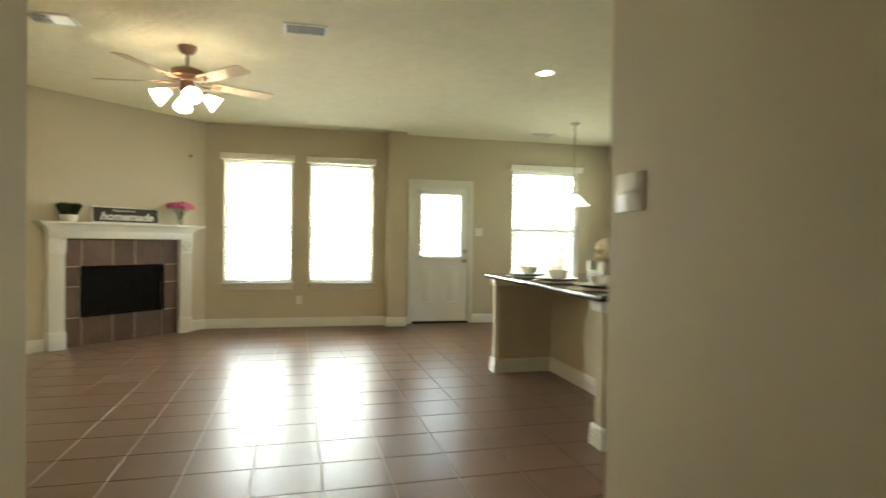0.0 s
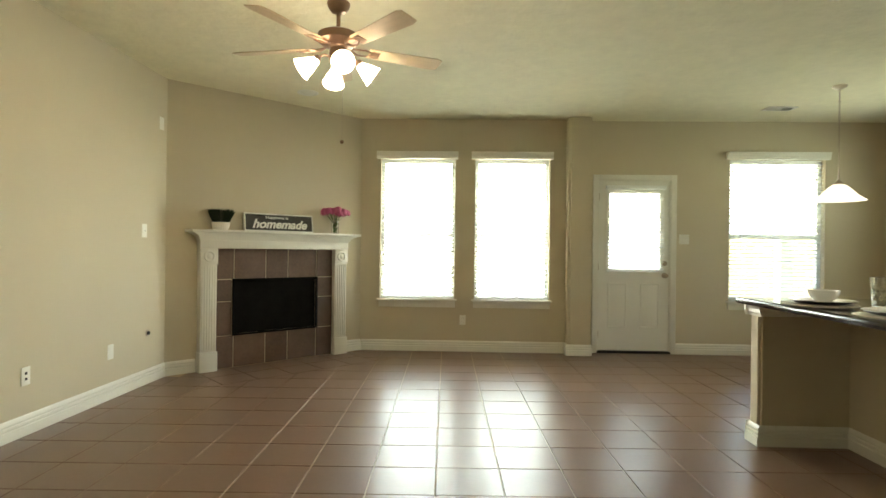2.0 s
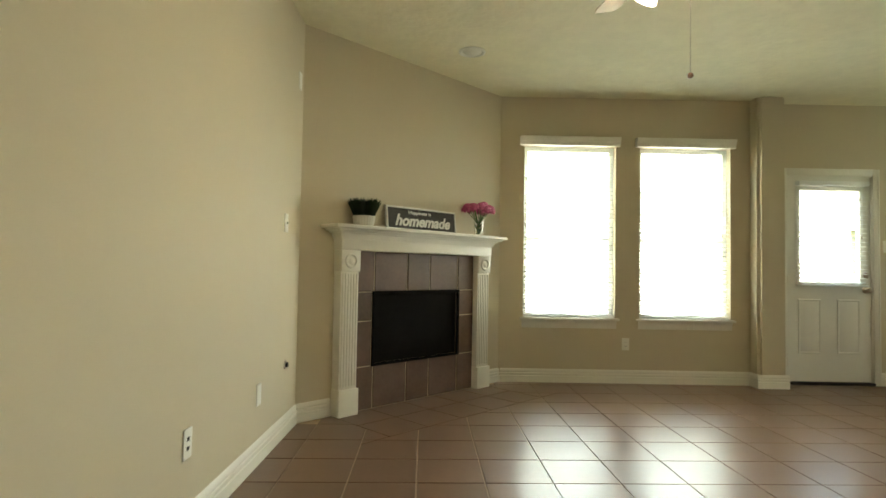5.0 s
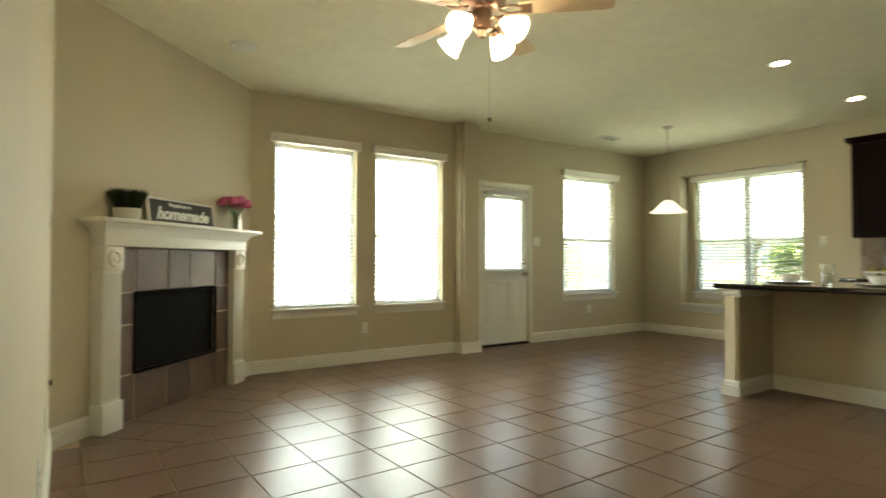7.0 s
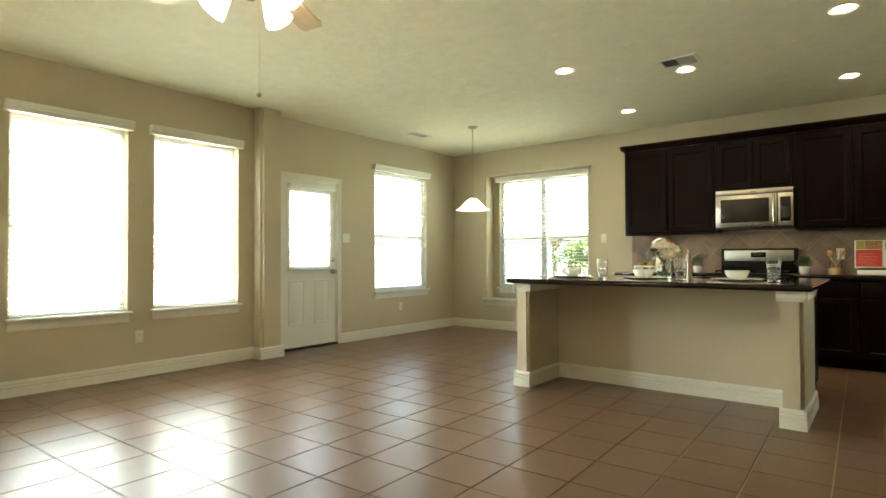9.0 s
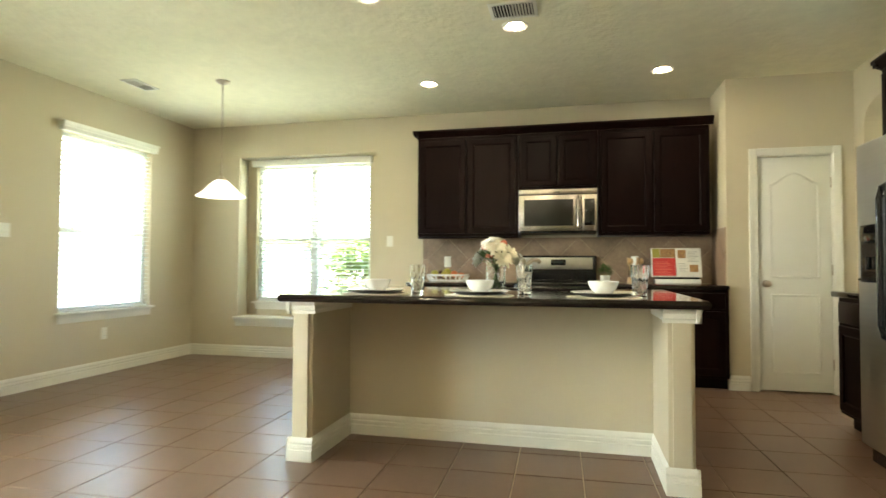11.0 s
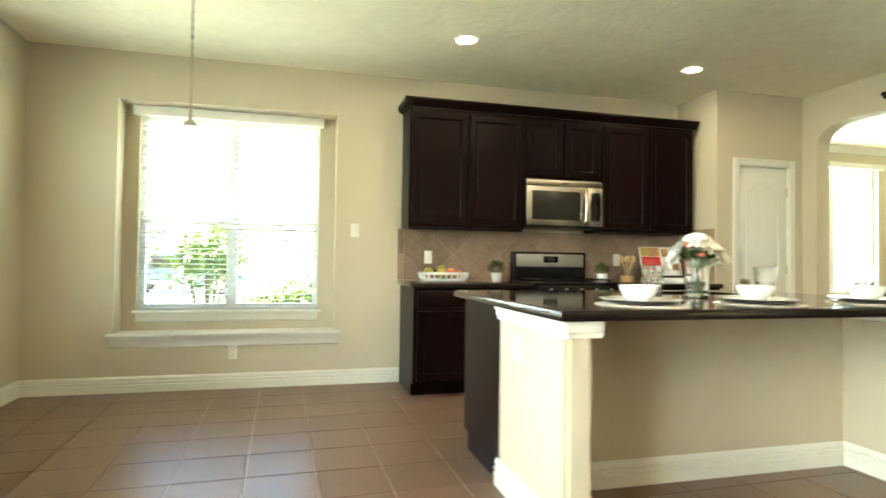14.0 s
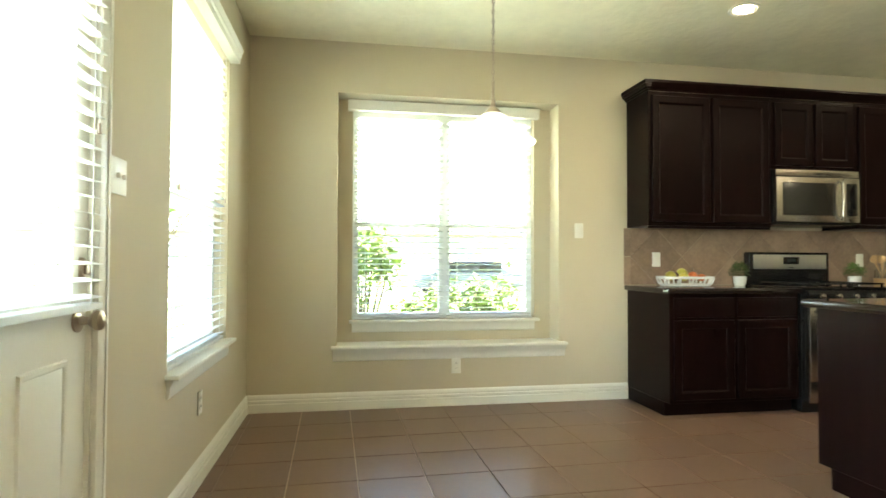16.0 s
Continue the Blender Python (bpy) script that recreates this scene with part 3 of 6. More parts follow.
single("blind_headrail", rbox(gx0 - 0.05, NOOK - 0.075, gz1 + 0.042, gx1 + 0.05, NOOK - 0.003, gz1 + 0.085, 0.004), M_BLIND, label="white headrail of the door blind", category="headrail")

# pantry door
casing("door_casing", -PDOOR[1], -PDOOR[0], PDOOR[3], pose(PANTRY_X, 0, 0, 0, 0, -90))
d2 = thing("door_2", PANTRY_X + 0.012, 0, 0, -90, label="closed white pantry door with an arched panel", category="door", kind="structure")
px0, px1 = -PDOOR[1] + 0.016, -PDOOR[0] - 0.016
part("door_leaf", rbox(px0, 0, 0.012, px1, 0.035, PDOOR[3] - 0.018, 0.002), M_DOOR, d2)
raised_panel(d2, px0 + 0.09, 0.98, px1 - 0.09, 1.90, 0, M_DOOR, arch=0.10)
raised_panel(d2, px0 + 0.09, 0.16, px1 - 0.09, 0.84, 0, M_DOOR)
knob(d2, px0 + 0.055, 0.93)
for z in (0.25, 1.05, 1.80):
    part("hinge", rbox(px1 - 0.004, -0.008, z - 0.045, px1 + 0.012, 0.004, z + 0.045, 0.002), M_NICKEL, d2)


# ---- plates on the walls ----
def plate(name, m, w=0.072, h=0.116, kind="outlet", label="", category=""):
    """A wall plate; local x along the wall, -y into the room."""
    o = tagged(new(name), label, category)
    o.matrix_world = m
    part("cover_plate", rbox(-w / 2, -0.006, -h / 2, w / 2, 0, h / 2, 0.003), M_PLATE, o)
    if kind == "outlet":
        for dz in (-0.02, 0.02):
            r = part("receptacle", lathe([(0, 0), (0.016, 0), (0.016, 0.0025), (0, 0.0025)], 18), M_PLATE, o)
            r.matrix_basis = pose(0, -0.006, dz, 90)
            for dx in (-0.006, 0.006):
                part("slot", boxes((dx - 0.001, -0.0092, dz - 0.004, dx + 0.001, -0.0084, dz + 0.005)), M_DARKHOLE, o)
    elif kind == "switch":
        n = max(1, round(w / 0.05) - (1 if w < 0.1 else 0))
        for k in range(n):
            x = (k - (n - 1) / 2) * 0.046
            part("toggle", rbox(x - 0.005, -0.018, -0.008, x + 0.005, -0.006, 0.008, 0.002), M_PLATE, o)
    elif kind == "rocker":
        part("rocker", rbox(-0.016, -0.010, -0.033, 0.016, -0.006, 0.033, 0.002), M_PLATE, o)
    elif kind == "jack":
        for dz in (-0.018, 0.018):
            part("socket", rbox(-0.01, -0.0075, dz - 0.008, 0.01, -0.0055, dz + 0.008, 0.001), M_DARKHOLE, o)
    return o


plate("wall_outlet", pose(0.50, NORTH, 0.372), label="white outlet on the beige wall between the windows", category="outlet")
plate("wall_outlet", pose(4.13, NOOK, 0.395), label="white outlet below the breakfast window", category="outlet")
plate("light_switch", pose(3.10, NOOK, 1.355), 0.118, 0.116, "switch", "white double light switch beside the back door", "switch")
plate("light_switch", pose(EAST, 5.565, 1.347, 0, 0, -90), 0.074, 0.12, "rocker", "white light switch beside the window recess", "switch")
plate("wall_outlet", pose(EAST, 6.562, 0.30, 0, 0, -90), label="white outlet under the window ledge", category="outlet")
plate("wall_outlet", pose(WEST, 5.70, 0.368, 0, 0, 90), kind="blank", label="blank white cover plate low on the wall", category="wall plate")
plate("wall_jack", pose(WEST, 4.85, 0.37, 0, 0, 90), kind="jack", label="white cable jack plate low on the wall", category="wall plate")
plate("light_switch", pose(WEST, 6.145, 1.33, 0, 0, 90), kind="switch", label="white light switch near the fireplace", category="switch")
plate("wall_outlet", pose(WEST, 6.40, 2.31, 0, 0, 90), kind="blank", label="blank white cover plate high on the wall", category="wall plate")
plate("light_switch", pose(HALL_E, 1.81, 1.385, 0, 0, -90), 0.165, 0.135, "switch", "white triple light switch at the hall's wall end", "switch")
gk = thing("gas_key_valve", WEST, 6.215, 0.44, label="small dark metal gas key valve on the wall", category="valve")
part("escutcheon", lathe([(0, 0), (0.029, 0), (0.029, 0.004), (0.014, 0.006), (0, 0.006)], 18), M_NICKEL, gk).matrix_basis = pose(0, 0, 0, 0, 90, 0)
part("key_socket", lathe([(0, 0), (0.015, 0), (0.015, 0.012), (0, 0.012)], 14), M_DARKHOLE, gk).matrix_basis = pose(0.006, 0, 0, 0, 90, 0)


# ---- fireplace ----
fp = thing("fireplace", -1.475, 7.275, 0, 45, label="corner fireplace with white mantel and brown tile surround", category="fireplace")
part("tile_backing", boxes((-0.66, -0.028, 0.0, -0.47, 0, 1.185), (0.455, -0.028, 0.0, 0.66, 0, 1.185), (-0.47, -0.028, 0, 0.455, 0, 0.325), (-0.47, -0.028, 0.875, 0.455, 0, 1.185)), M_GROUT, fp, "pale grout joints")
fb = part("firebox", boxes((-0.47, 0.36, 0.325, 0.455, 0.372, 0.875), (-0.482, 0.0, 0.325, -0.47, 0.372, 0.875), (0.455, 0.0, 0.325, 0.467, 0.372, 0.875), (-0.47, 0.0, 0.313, 0.455, 0.372, 0.325), (-0.47, 0.0, 0.875, 0.455, 0.372, 0.887)), M_SOOT, fp, "soot-black metal firebox")
part("firebox_frame", soft(boxes((-0.485, -0.044, 0.318, -0.462, -0.026, 0.882), (0.447, -0.044, 0.318, 0.47, -0.026, 0.882), (-0.462, -0.044, 0.318, 0.447, -0.026, 0.336), (-0.462, -0.044, 0.85, 0.447, -0.026, 0.882)), 0.002), M_SOOT, fp)
part("mesh_curtain", boxes((-0.462, -0.018, 0.337, 0.447, -0.012, 0.85)), M_SOOT, fp)


def fp_tile(a, b, c, d):
    part("tile", rbox(a + 0.0042, -0.0335, b + 0.0042, c - 0.0042, -0.027, d - 0.0042, 0.0025, 1), M_FTILE, fp)


cols = [-0.66, -0.47, -0.135, 0.115, 0.455, 0.66]
for a, b in zip(cols, cols[1:]):
    fp_tile(a, 0.0, b, 0.322)
    fp_tile(a, 0.878, b, 1.185)
for a, b in ((-0.66, -0.487), (0.472, 0.66)):
    fp_tile(a, 0.322, b, 0.66)
    fp_tile(a, 0.66, b, 0.878)
for s in (-1, 1):
    lx0, lx1 = (-0.815, -0.66) if s < 0 else (0.66, 0.815)
    pil = part("pilaster", rbox(lx0, -0.085, 0.19, lx1, 0, 1.03, 0.002), M_TRIM, fp, "fluted white pilaster")
    for k in range(6):
        xx = lx0 + 0.018 + k * (lx1 - lx0 - 0.036) / 5
        part("flute_rib", rbox(xx - 0.0065, -0.094, 0.21, xx + 0.0065, -0.0845, 1.015, 0.004, 2), M_TRIM, pil)
    part("plinth_block", rbox(lx0 - 0.008, -0.105, 0.0, lx1 + 0.008, 0, 0.19, 0.004), M_TRIM, fp)
    cb = part("corner_block", rbox(lx0 - 0.006, -0.10, 1.03, lx1 + 0.006, 0, 1.185, 0.004), M_TRIM, fp)
    r = part("rosette", lathe([(0.0, 0.008), (0.016, 0.007), (0.022, 0.003), (0.034, 0.003), (0.042, 0.012), (0.052, 0.010), (0.056, 0.0)], 24), M_TRIM, cb)
    r.matrix_basis = pose((lx0 + lx1) / 2, -0.10, 1.108, 90, 0, 0)
part("frieze", rbox(-0.825, -0.105, 1.186, 0.825, 0, 1.262, 0.003), M_TRIM, fp)
cr = bmesh.new()
steps = [(0.83, 0.108, 1.262), (0.84, 0.118, 1.275), (0.845, 0.125, 1.288), (0.865, 0.145, 1.305), (0.89, 0.17, 1.318), (0.90, 0.18, 1.326), (0.905, 0.185, 1.334)]
for (a, y, z), (_, _, z2) in zip(steps, steps[1:]):
    box(cr, -a, -y, z, a, 0, z2)
part("crown_moulding", cr, M_TRIM, fp, smooth=False)
part("mantel_shelf", rbox(-0.935, -0.205, 1.3345, 0.935, 0, 1.362, 0.006, 3), M_TRIM, fp)


# ---- ceiling fittings ----
def downlight(x, y):
    o = thing("recessed_light", x, y, CEIL, label="lit recessed ceiling light with a white trim ring", category="downlight", group="recessed kitchen lights")
    part("trim_ring", lathe([(0.058, -0.001), (0.094, -0.001), (0.094, -0.006), (0.086, -0.010), (0.066, -0.005), (0.058, -0.001)], 32), M_TRIM, o)
    part("lamp", lathe([(0, -0.005), (0.045, -0.004), (0.0575, -0.002)], 28), M_BULB, o, "bright warm lamp")
    return o


for x, y in ((2.715, 4.80), (4.418, 4.857), (3.35, 3.955), (4.485, 2.832), (2.75, 2.795)):
    downlight(x, y)


def vent(x, y, w, d, rz, label, dirs=1):
    o = thing("ceiling_vent", x, y, CEIL, rz, label=label, category="vent")
    # dark sheet in place of the shade in the duct behind the slats
    part("backing", boxes((-w / 2 + 0.015, -d / 2 + 0.015, -0.002, w / 2 - 0.015, d / 2 - 0.015, -0.001)), M_DARKHOLE, o)
    part("frame", soft(boxes((-w / 2, -d / 2, -0.01, w / 2, -d / 2 + 0.025, 0), (-w / 2, d / 2 - 0.025, -0.01, w / 2, d / 2, 0), (-w / 2, -d / 2 + 0.025, -0.01, -w / 2 + 0.025, d / 2 - 0.025, 0), (w / 2 - 0.025, -d / 2 + 0.025, -0.01, w / 2, d / 2 - 0.025, 0)), 0.002), M_PLATE, o)
    sm = mesh_of("slat", boxes((-0.0008, -d / 2 + 0.025, -0.008, 0.0008, d / 2 - 0.025, 0.008)), M_PLATE)
    n = int((w - 0.06) / 0.018)
    for i in range(n):
        xx = -w / 2 + 0.035 + i * (w - 0.07) / (n - 1)
        place(part("slat", sm, None, o), pose(xx, 0, -0.008, 0, 35 if xx * dirs > 0 else -35, 0))
    return o


vent(0.61, 4.30, 0.32, 0.22, 0, "white slatted air vent in the living room ceiling")
vent(3.10, 3.94, 0.31, 0.23, 90, "white slatted air vent beside a recessed light")
vent(-1.14, 4.56, 0.32, 0.22, 0, "white slatted air vent near the ceiling fan")
vent(3.84, 7.47, 0.30, 0.16, 0, "small white air vent over the breakfast nook")
sd = thing("smoke_detector", -1.07, 6.93, CEIL, label="round white flush ceiling speaker", category="detector")
part("trim_ring", lathe([(0.075, 0), (0.105, 0), (0.105, -0.006), (0.09, -0.012), (0.075, -0.004)], 28), M_PLATE, sd)
part("eyeball", lathe([(0, -0.03), (0.03, -0.026), (0.06, -0.012), (0.075, -0.002)], 24), M_PLATE, sd, "tilted pale dome")

# ceiling fan
fan = thing("ceiling_fan", -0.32, 4.93, CEIL, 0, label="five-blade ceiling fan with four lit frosted shades", category="ceiling fan")
part("canopy", lathe([(0, 0), (0.072, 0), (0.072, -0.01), (0.066, -0.03), (0.045, -0.058), (0.02, -0.066), (0, -0.066)], 28), M_BRONZE, fan)
part("downrod", lathe([(0, -0.06), (0.013, -0.06), (0.013, -0.155), (0.024, -0.16), (0.024, -0.175), (0, -0.175)], 16), M_BRONZE, fan)
part("motor_housing", lathe([(0, -0.165), (0.05, -0.168), (0.10, -0.185), (0.127, -0.20), (0.13, -0.215), (0.128, -0.245), (0.10, -0.268), (0.06, -0.276), (0.055, -0.285), (0, -0.285)], 36), M_BRONZE, fan)
part("light_kit_hub", lathe([(0, -0.28), (0.052, -0.285), (0.055, -0.31), (0.058, -0.35), (0.05, -0.385), (0.03, -0.40), (0.022, -0.43), (0, -0.435)], 28), M_BRONZE, fan)
for i in range(5):
    ang = 72 * i + 27
    bm = bmesh.new()
    n = 12
    top, bot = [], []
    for k in range(n + 1):
        u = k / n
        xx = 0.20 + 0.50 * u
        ww = 0.052 + 0.018 * u
        if u > 0.93:
            ww *= 0.8
        top.append((xx, ww)), bot.append((xx, -ww))
    outline = top + bot[::-1]
    up, dn = [bm.verts.new((x, y, 0.003)) for x, y in outline], [bm.verts.new((x, y, -0.003)) for x, y in outline]
    bm.faces.new(up), bm.faces.new(dn[::-1])
    for k in range(len(outline)):
        j = (k + 1) % len(outline)
        bm.faces.new((up[k], dn[k], dn[j], up[j]))
    place(part("blade", bm, M_BLADE, fan, "pale maple blade", smooth=False), pose(0, 0, -0.285, 0, 0, ang) @ pose(0, 0, 0, -12, 0, 0))
    ab = bmesh.new()
    for s in (-1, 1):
        tube(ab, [(0.09, 0.008 * s, 0.006), (0.13, 0.03 * s, -0.006), (0.17, 0.036 * s, -0.004), (0.21, 0.02 * s, -0.006), (0.255, 0.004 * s, -0.006)], 0.006, 6)
    box(ab, 0.21, -0.035, -0.009, 0.27, 0.035, -0.005)
    place(part("blade_iron", ab, M_BRONZE, fan), pose(0, 0, -0.285, 0, 0, ang) @ pose(0, 0, 0, -12, 0, 0))
for i in range(4):
    ang = 90 * i + 20
    a = part("lamp_arm", tube(bmesh.new(), [(0.04, 0, -0.35), (0.075, 0, -0.335), (0.105, 0, -0.345), (0.12, 0, -0.362)], 0.007, 8), M_BRONZE, fan)
    place(a, pose(0, 0, 0, 0, 0, ang))
    h = part("socket", lathe([(0, 0.0), (0.02, 0.0), (0.026, -0.01), (0.028, -0.03), (0, -0.03)], 18), M_BRONZE, a)
    place(h, pose(0.118, 0, -0.355, 0, -55, 0))
    s = part("shade", lathe([(0.026, 0), (0.032, -0.02), (0.046, -0.05), (0.056, -0.075), (0.060, -0.095), (0.072, -0.118), (0.069, -0.119), (0.055, -0.094), (0.04, -0.05), (0.024, -0.003)], 24), M_SHADE, a, "lit frosted bell shade")
    place(s, pose(0.132, 0, -0.375, 0, -55, 0))
    b = part("bulb", ball(bmesh.new(), (0, 0, -0.06), 0.028), M_BULB, a)
    place(b, pose(0.132, 0, -0.375, 0, -55, 0))
pc = part("pull_chain", tube(bmesh.new(), [(0.035, -0.02, -0.40), (0.035, -0.02, -0.868)], 0.0011, 6), M_NICKEL, fan)
part("pull_knob", ball(bmesh.new(), (0.035, -0.02, -0.88), 0.012), M_BRONZE, pc, "small round bronze pull")

# pendant over the breakfast nook, switched off; its faint glow imitates daylight
pd = thing("pendant_lamp", 3.93, 6.665, CEIL, label="white glass pendant lamp on a nickel chain", category="pendant lamp")
part("canopy", lathe([(0, 0), (0.062, 0), (0.062, -0.008), (0.05, -0.018), (0.02, -0.03), (0, -0.03)], 28), M_NICKEL, pd)
ch = bmesh.new()
z, k = -0.028, 0
while z > -0.74:
    pts = []
    for q in range(9):
        a = 2 * math.pi * q / 8
        pts.append((0.007 * math.cos(a), 0, z - 0.013 + 0.016 * math.sin(a)) if k % 2 == 0 else (0, 0.007 * math.cos(a), z - 0.013 + 0.016 * math.sin(a)))
    tube(ch, pts, 0.0022, 5)
    z -= 0.026
    k += 1
part("chain", ch, M_NICKEL, pd)
part("cord", tube(bmesh.new(), [(0.004, 0.004, -0.03), (-0.004, 0.003, -0.3), (0.004, -0.003, -0.6), (0, 0, -0.80)], 0.0022, 6), M_NICKEL, pd)
part("stem", lathe([(0, -0.74), (0.006, -0.74), (0.008, -0.82), (0.014, -0.86), (0.016, -0.885), (0, -0.885)], 16), M_NICKEL, pd)
part("cap", lathe([(0.012, -0.865), (0.03, -0.88), (0.046, -0.902), (0.05, -0.912), (0, -0.912)], 24), M_NICKEL, pd, "conical nickel cap")
part("shade", lathe([(0.046, -0.905), (0.075, -0.925), (0.115, -0.965), (0.155, -1.01), (0.19, -1.035), (0.215, -1.05), (0.213, -1.055), (0.186, -1.042), (0.150, -1.016), (0.11, -0.972), (0.07, -0.932), (0.044, -0.912)], 40), M_PENDANT, pd, "white alabaster glass shade with a faint glow for daylight")
part("bulb", ball(bmesh.new(), (0, 0, -0.965), 0.032), M_PENDANT, pd)


# ---- cabinets ----
def cabinet_door(parent, x0, z0, x1, z1, y, name="door", rail=0.058):
    """A recessed-panel door on a cabinet front at y; local -y is the room."""
    bm = bmesh.new()
    def ring(ins, yy):
        return [bm.verts.new(p) for p in ((x0 + ins, yy, z0 + ins), (x1 - ins, yy, z0 + ins), (x1 - ins, yy, z1 - ins), (x0 + ins, yy, z1 - ins))]
    rs = [ring(0, y), ring(0, y - 0.015), ring(0.004, y - 0.019), ring(rail - 0.006, y - 0.019), ring(rail, y - 0.016), ring(rail + 0.007, y - 0.009), ring(rail + 0.012, y - 0.009)]
    for a, b in zip(rs, rs[1:]):
        for i in range(4):
            bm.faces.new((a[i], a[(i + 1) % 4], b[(i + 1) % 4], b[i]))
    bm.faces.new(rs[-1])
    bm.faces.new(rs[0][::-1])
    return part(name, bm, M_CAB, parent, smooth=False)


def drawer_front(parent, x0, z0, x1, z1, y):
    return part("drawer_front", rbox(x0, y - 0.019, z0, x1, y, z1, 0.006, 2), M_CAB, parent)


def upper_cabinet(m, w, z0, z1, doors, label, depth=0.33):
    c = tagged(new("wall_cabinet"), label, "cabinet", "espresso wall cabinets")
    c.matrix_world = m
    part("body", soft(boxes((0, -depth, z0, w, -0.002, z1)), 0.002, 1), M_CAB, c)
    dw_ = (w - 0.03) / doors
    for i in range(doors):
        cabinet_door(c, 0.015 + i * dw_ + 0.012, z0 + 0.03, 0.015 + (i + 1) * dw_ - 0.012, z1 - 0.035, -depth)
    return c


def base_cabinet(m, w, doors, label, depth=0.60, toe=0.075):
    c = tagged(new("base_cabinet"), label, "cabinet", "espresso base cabinets")
    c.matrix_world = m
    part("body", soft(boxes((0, -depth, 0.10, w, -0.002, 0.872)), 0.002, 1), M_CAB, c)
    part("toe_kick", boxes((0, -depth + toe, 0, w, -0.01, 0.0995)), M_CAB, c)
    dw_ = (w - 0.03) / doors
    for i in range(doors):
        a, b = 0.015 + i * dw_ + 0.014, 0.015 + (i + 1) * dw_ - 0.014
        drawer_front(c, a, 0.705, b, 0.845, -depth)
        cabinet_door(c, a, 0.125, b, 0.685, -depth)
    return c


CROWN = [(0, 0), (0.006, 0), (0.010, 0.012), (0.022, 0.024), (0.038, 0.046), (0.046, 0.058), (0.046, 0.075), (0, 0.075)]
RUN_N = 5.15
upper_cabinet(pose(EAST, RUN_N, 0, 0, 0, -90), 1.045, 1.375, 2.40, 2, "dark espresso wall cabinet with two panelled doors")
upper_cabinet(pose(EAST, 4.103, 0, 0, 0, -90), 0.766, 1.835, 2.40, 2, "short dark espresso cabinet above the microwave")
upper_cabinet(pose(EAST, 3.335, 0, 0, 0, -90), 1.0, 1.375, 2.40, 2, "dark espresso wall cabinet with two panelled doors")
xf = EAST - 0.33
cm = extrude_profile(bmesh.new(), CROWN, (xf, RUN_N, 2.40), (xf, 2.30, 2.40))
for i in range(len(CROWN) - 3):
    (o0, h0), (o1, h1) = CROWN[i + 1], CROWN[i + 2]
    if h1 > h0:
        box(cm, xf - o1 + 0.0005, RUN_N - 0.01, 2.40 + h0, EAST - 0.002, RUN_N + o1, 2.40 + h1)
single("cabinet_crown", cm, M_CAB, label="dark espresso crown moulding along the cabinet tops", category="moulding", smooth=False)
single("light_rail", rbox(EAST - 0.325, 4.11, 1.355, EAST - 0.305, RUN_N - 0.003, 1.3745, 0.003), M_CAB, label="dark espresso rail under the wall cabinet", category="moulding")
base_cabinet(pose(EAST, RUN_N, 0, 0, 0, -90), 1.03, 2, "dark espresso base cabinet with drawers and doors")
base_cabinet(pose(EAST, 3.335, 0, 0, 0, -90), 1.085, 2, "dark espresso base cabinet beside the range")
single("worktop", rbox(EAST - 0.645, 4.118, 0.8725, EAST - 0.002, RUN_N + 0.03, 0.912, 0.009, 3), M_STONE, label="polished black granite worktop on the base cabinet", category="worktop")
single("worktop", rbox(EAST - 0.645, PANTRY_Y + 0.003, 0.8725, EAST - 0.002, 3.337, 0.912, 0.009, 3), M_STONE, label="polished black granite worktop beside the range", category="worktop")

# south side: cabinets beside and above the fridge
upper_cabinet(pose(3.80, SOUTH, 0, 0, 0, 180), 0.58, 1.375, 2.40, 1, "narrow dark espresso wall cabinet beside the fridge", 0.29)
upper_cabinet(pose(3.218, SOUTH, 0, 0, 0, 180), 0.97, 1.80, 2.40, 2, "dark espresso cabinet above the fridge", 0.29)
cm = extrude_profile(bmesh.new(), CROWN, (3.80, SOUTH + 0.29, 2.40), (2.25, SOUTH + 0.29, 2.40))
for i in range(len(CROWN) - 3):
    (o0, h0), (o1, h1) = CROWN[i + 1], CROWN[i + 2]
    if h1 > h0:
        box(cm, 3.79, SOUTH + 0.002, 2.40 + h0, 3.80 + o1, SOUTH + 0.29 + o1 - 0.0005, 2.40 + h1)
single("cabinet_crown", cm, M_CAB, label="dark espresso crown moulding above the fridge cabinets", category="moulding", smooth=False)
base_cabinet(pose(3.80, SOUTH, 0, 0, 0, 180), 0.66, 1, "dark espresso base cabinet between fridge and arch", 0.57)
single("worktop", rbox(3.125, SOUTH + 0.002, 0.8725, 3.825, SOUTH + 0.61, 0.912, 0.009, 3), M_STONE, label="short polished black granite worktop beside the fridge", category="worktop")

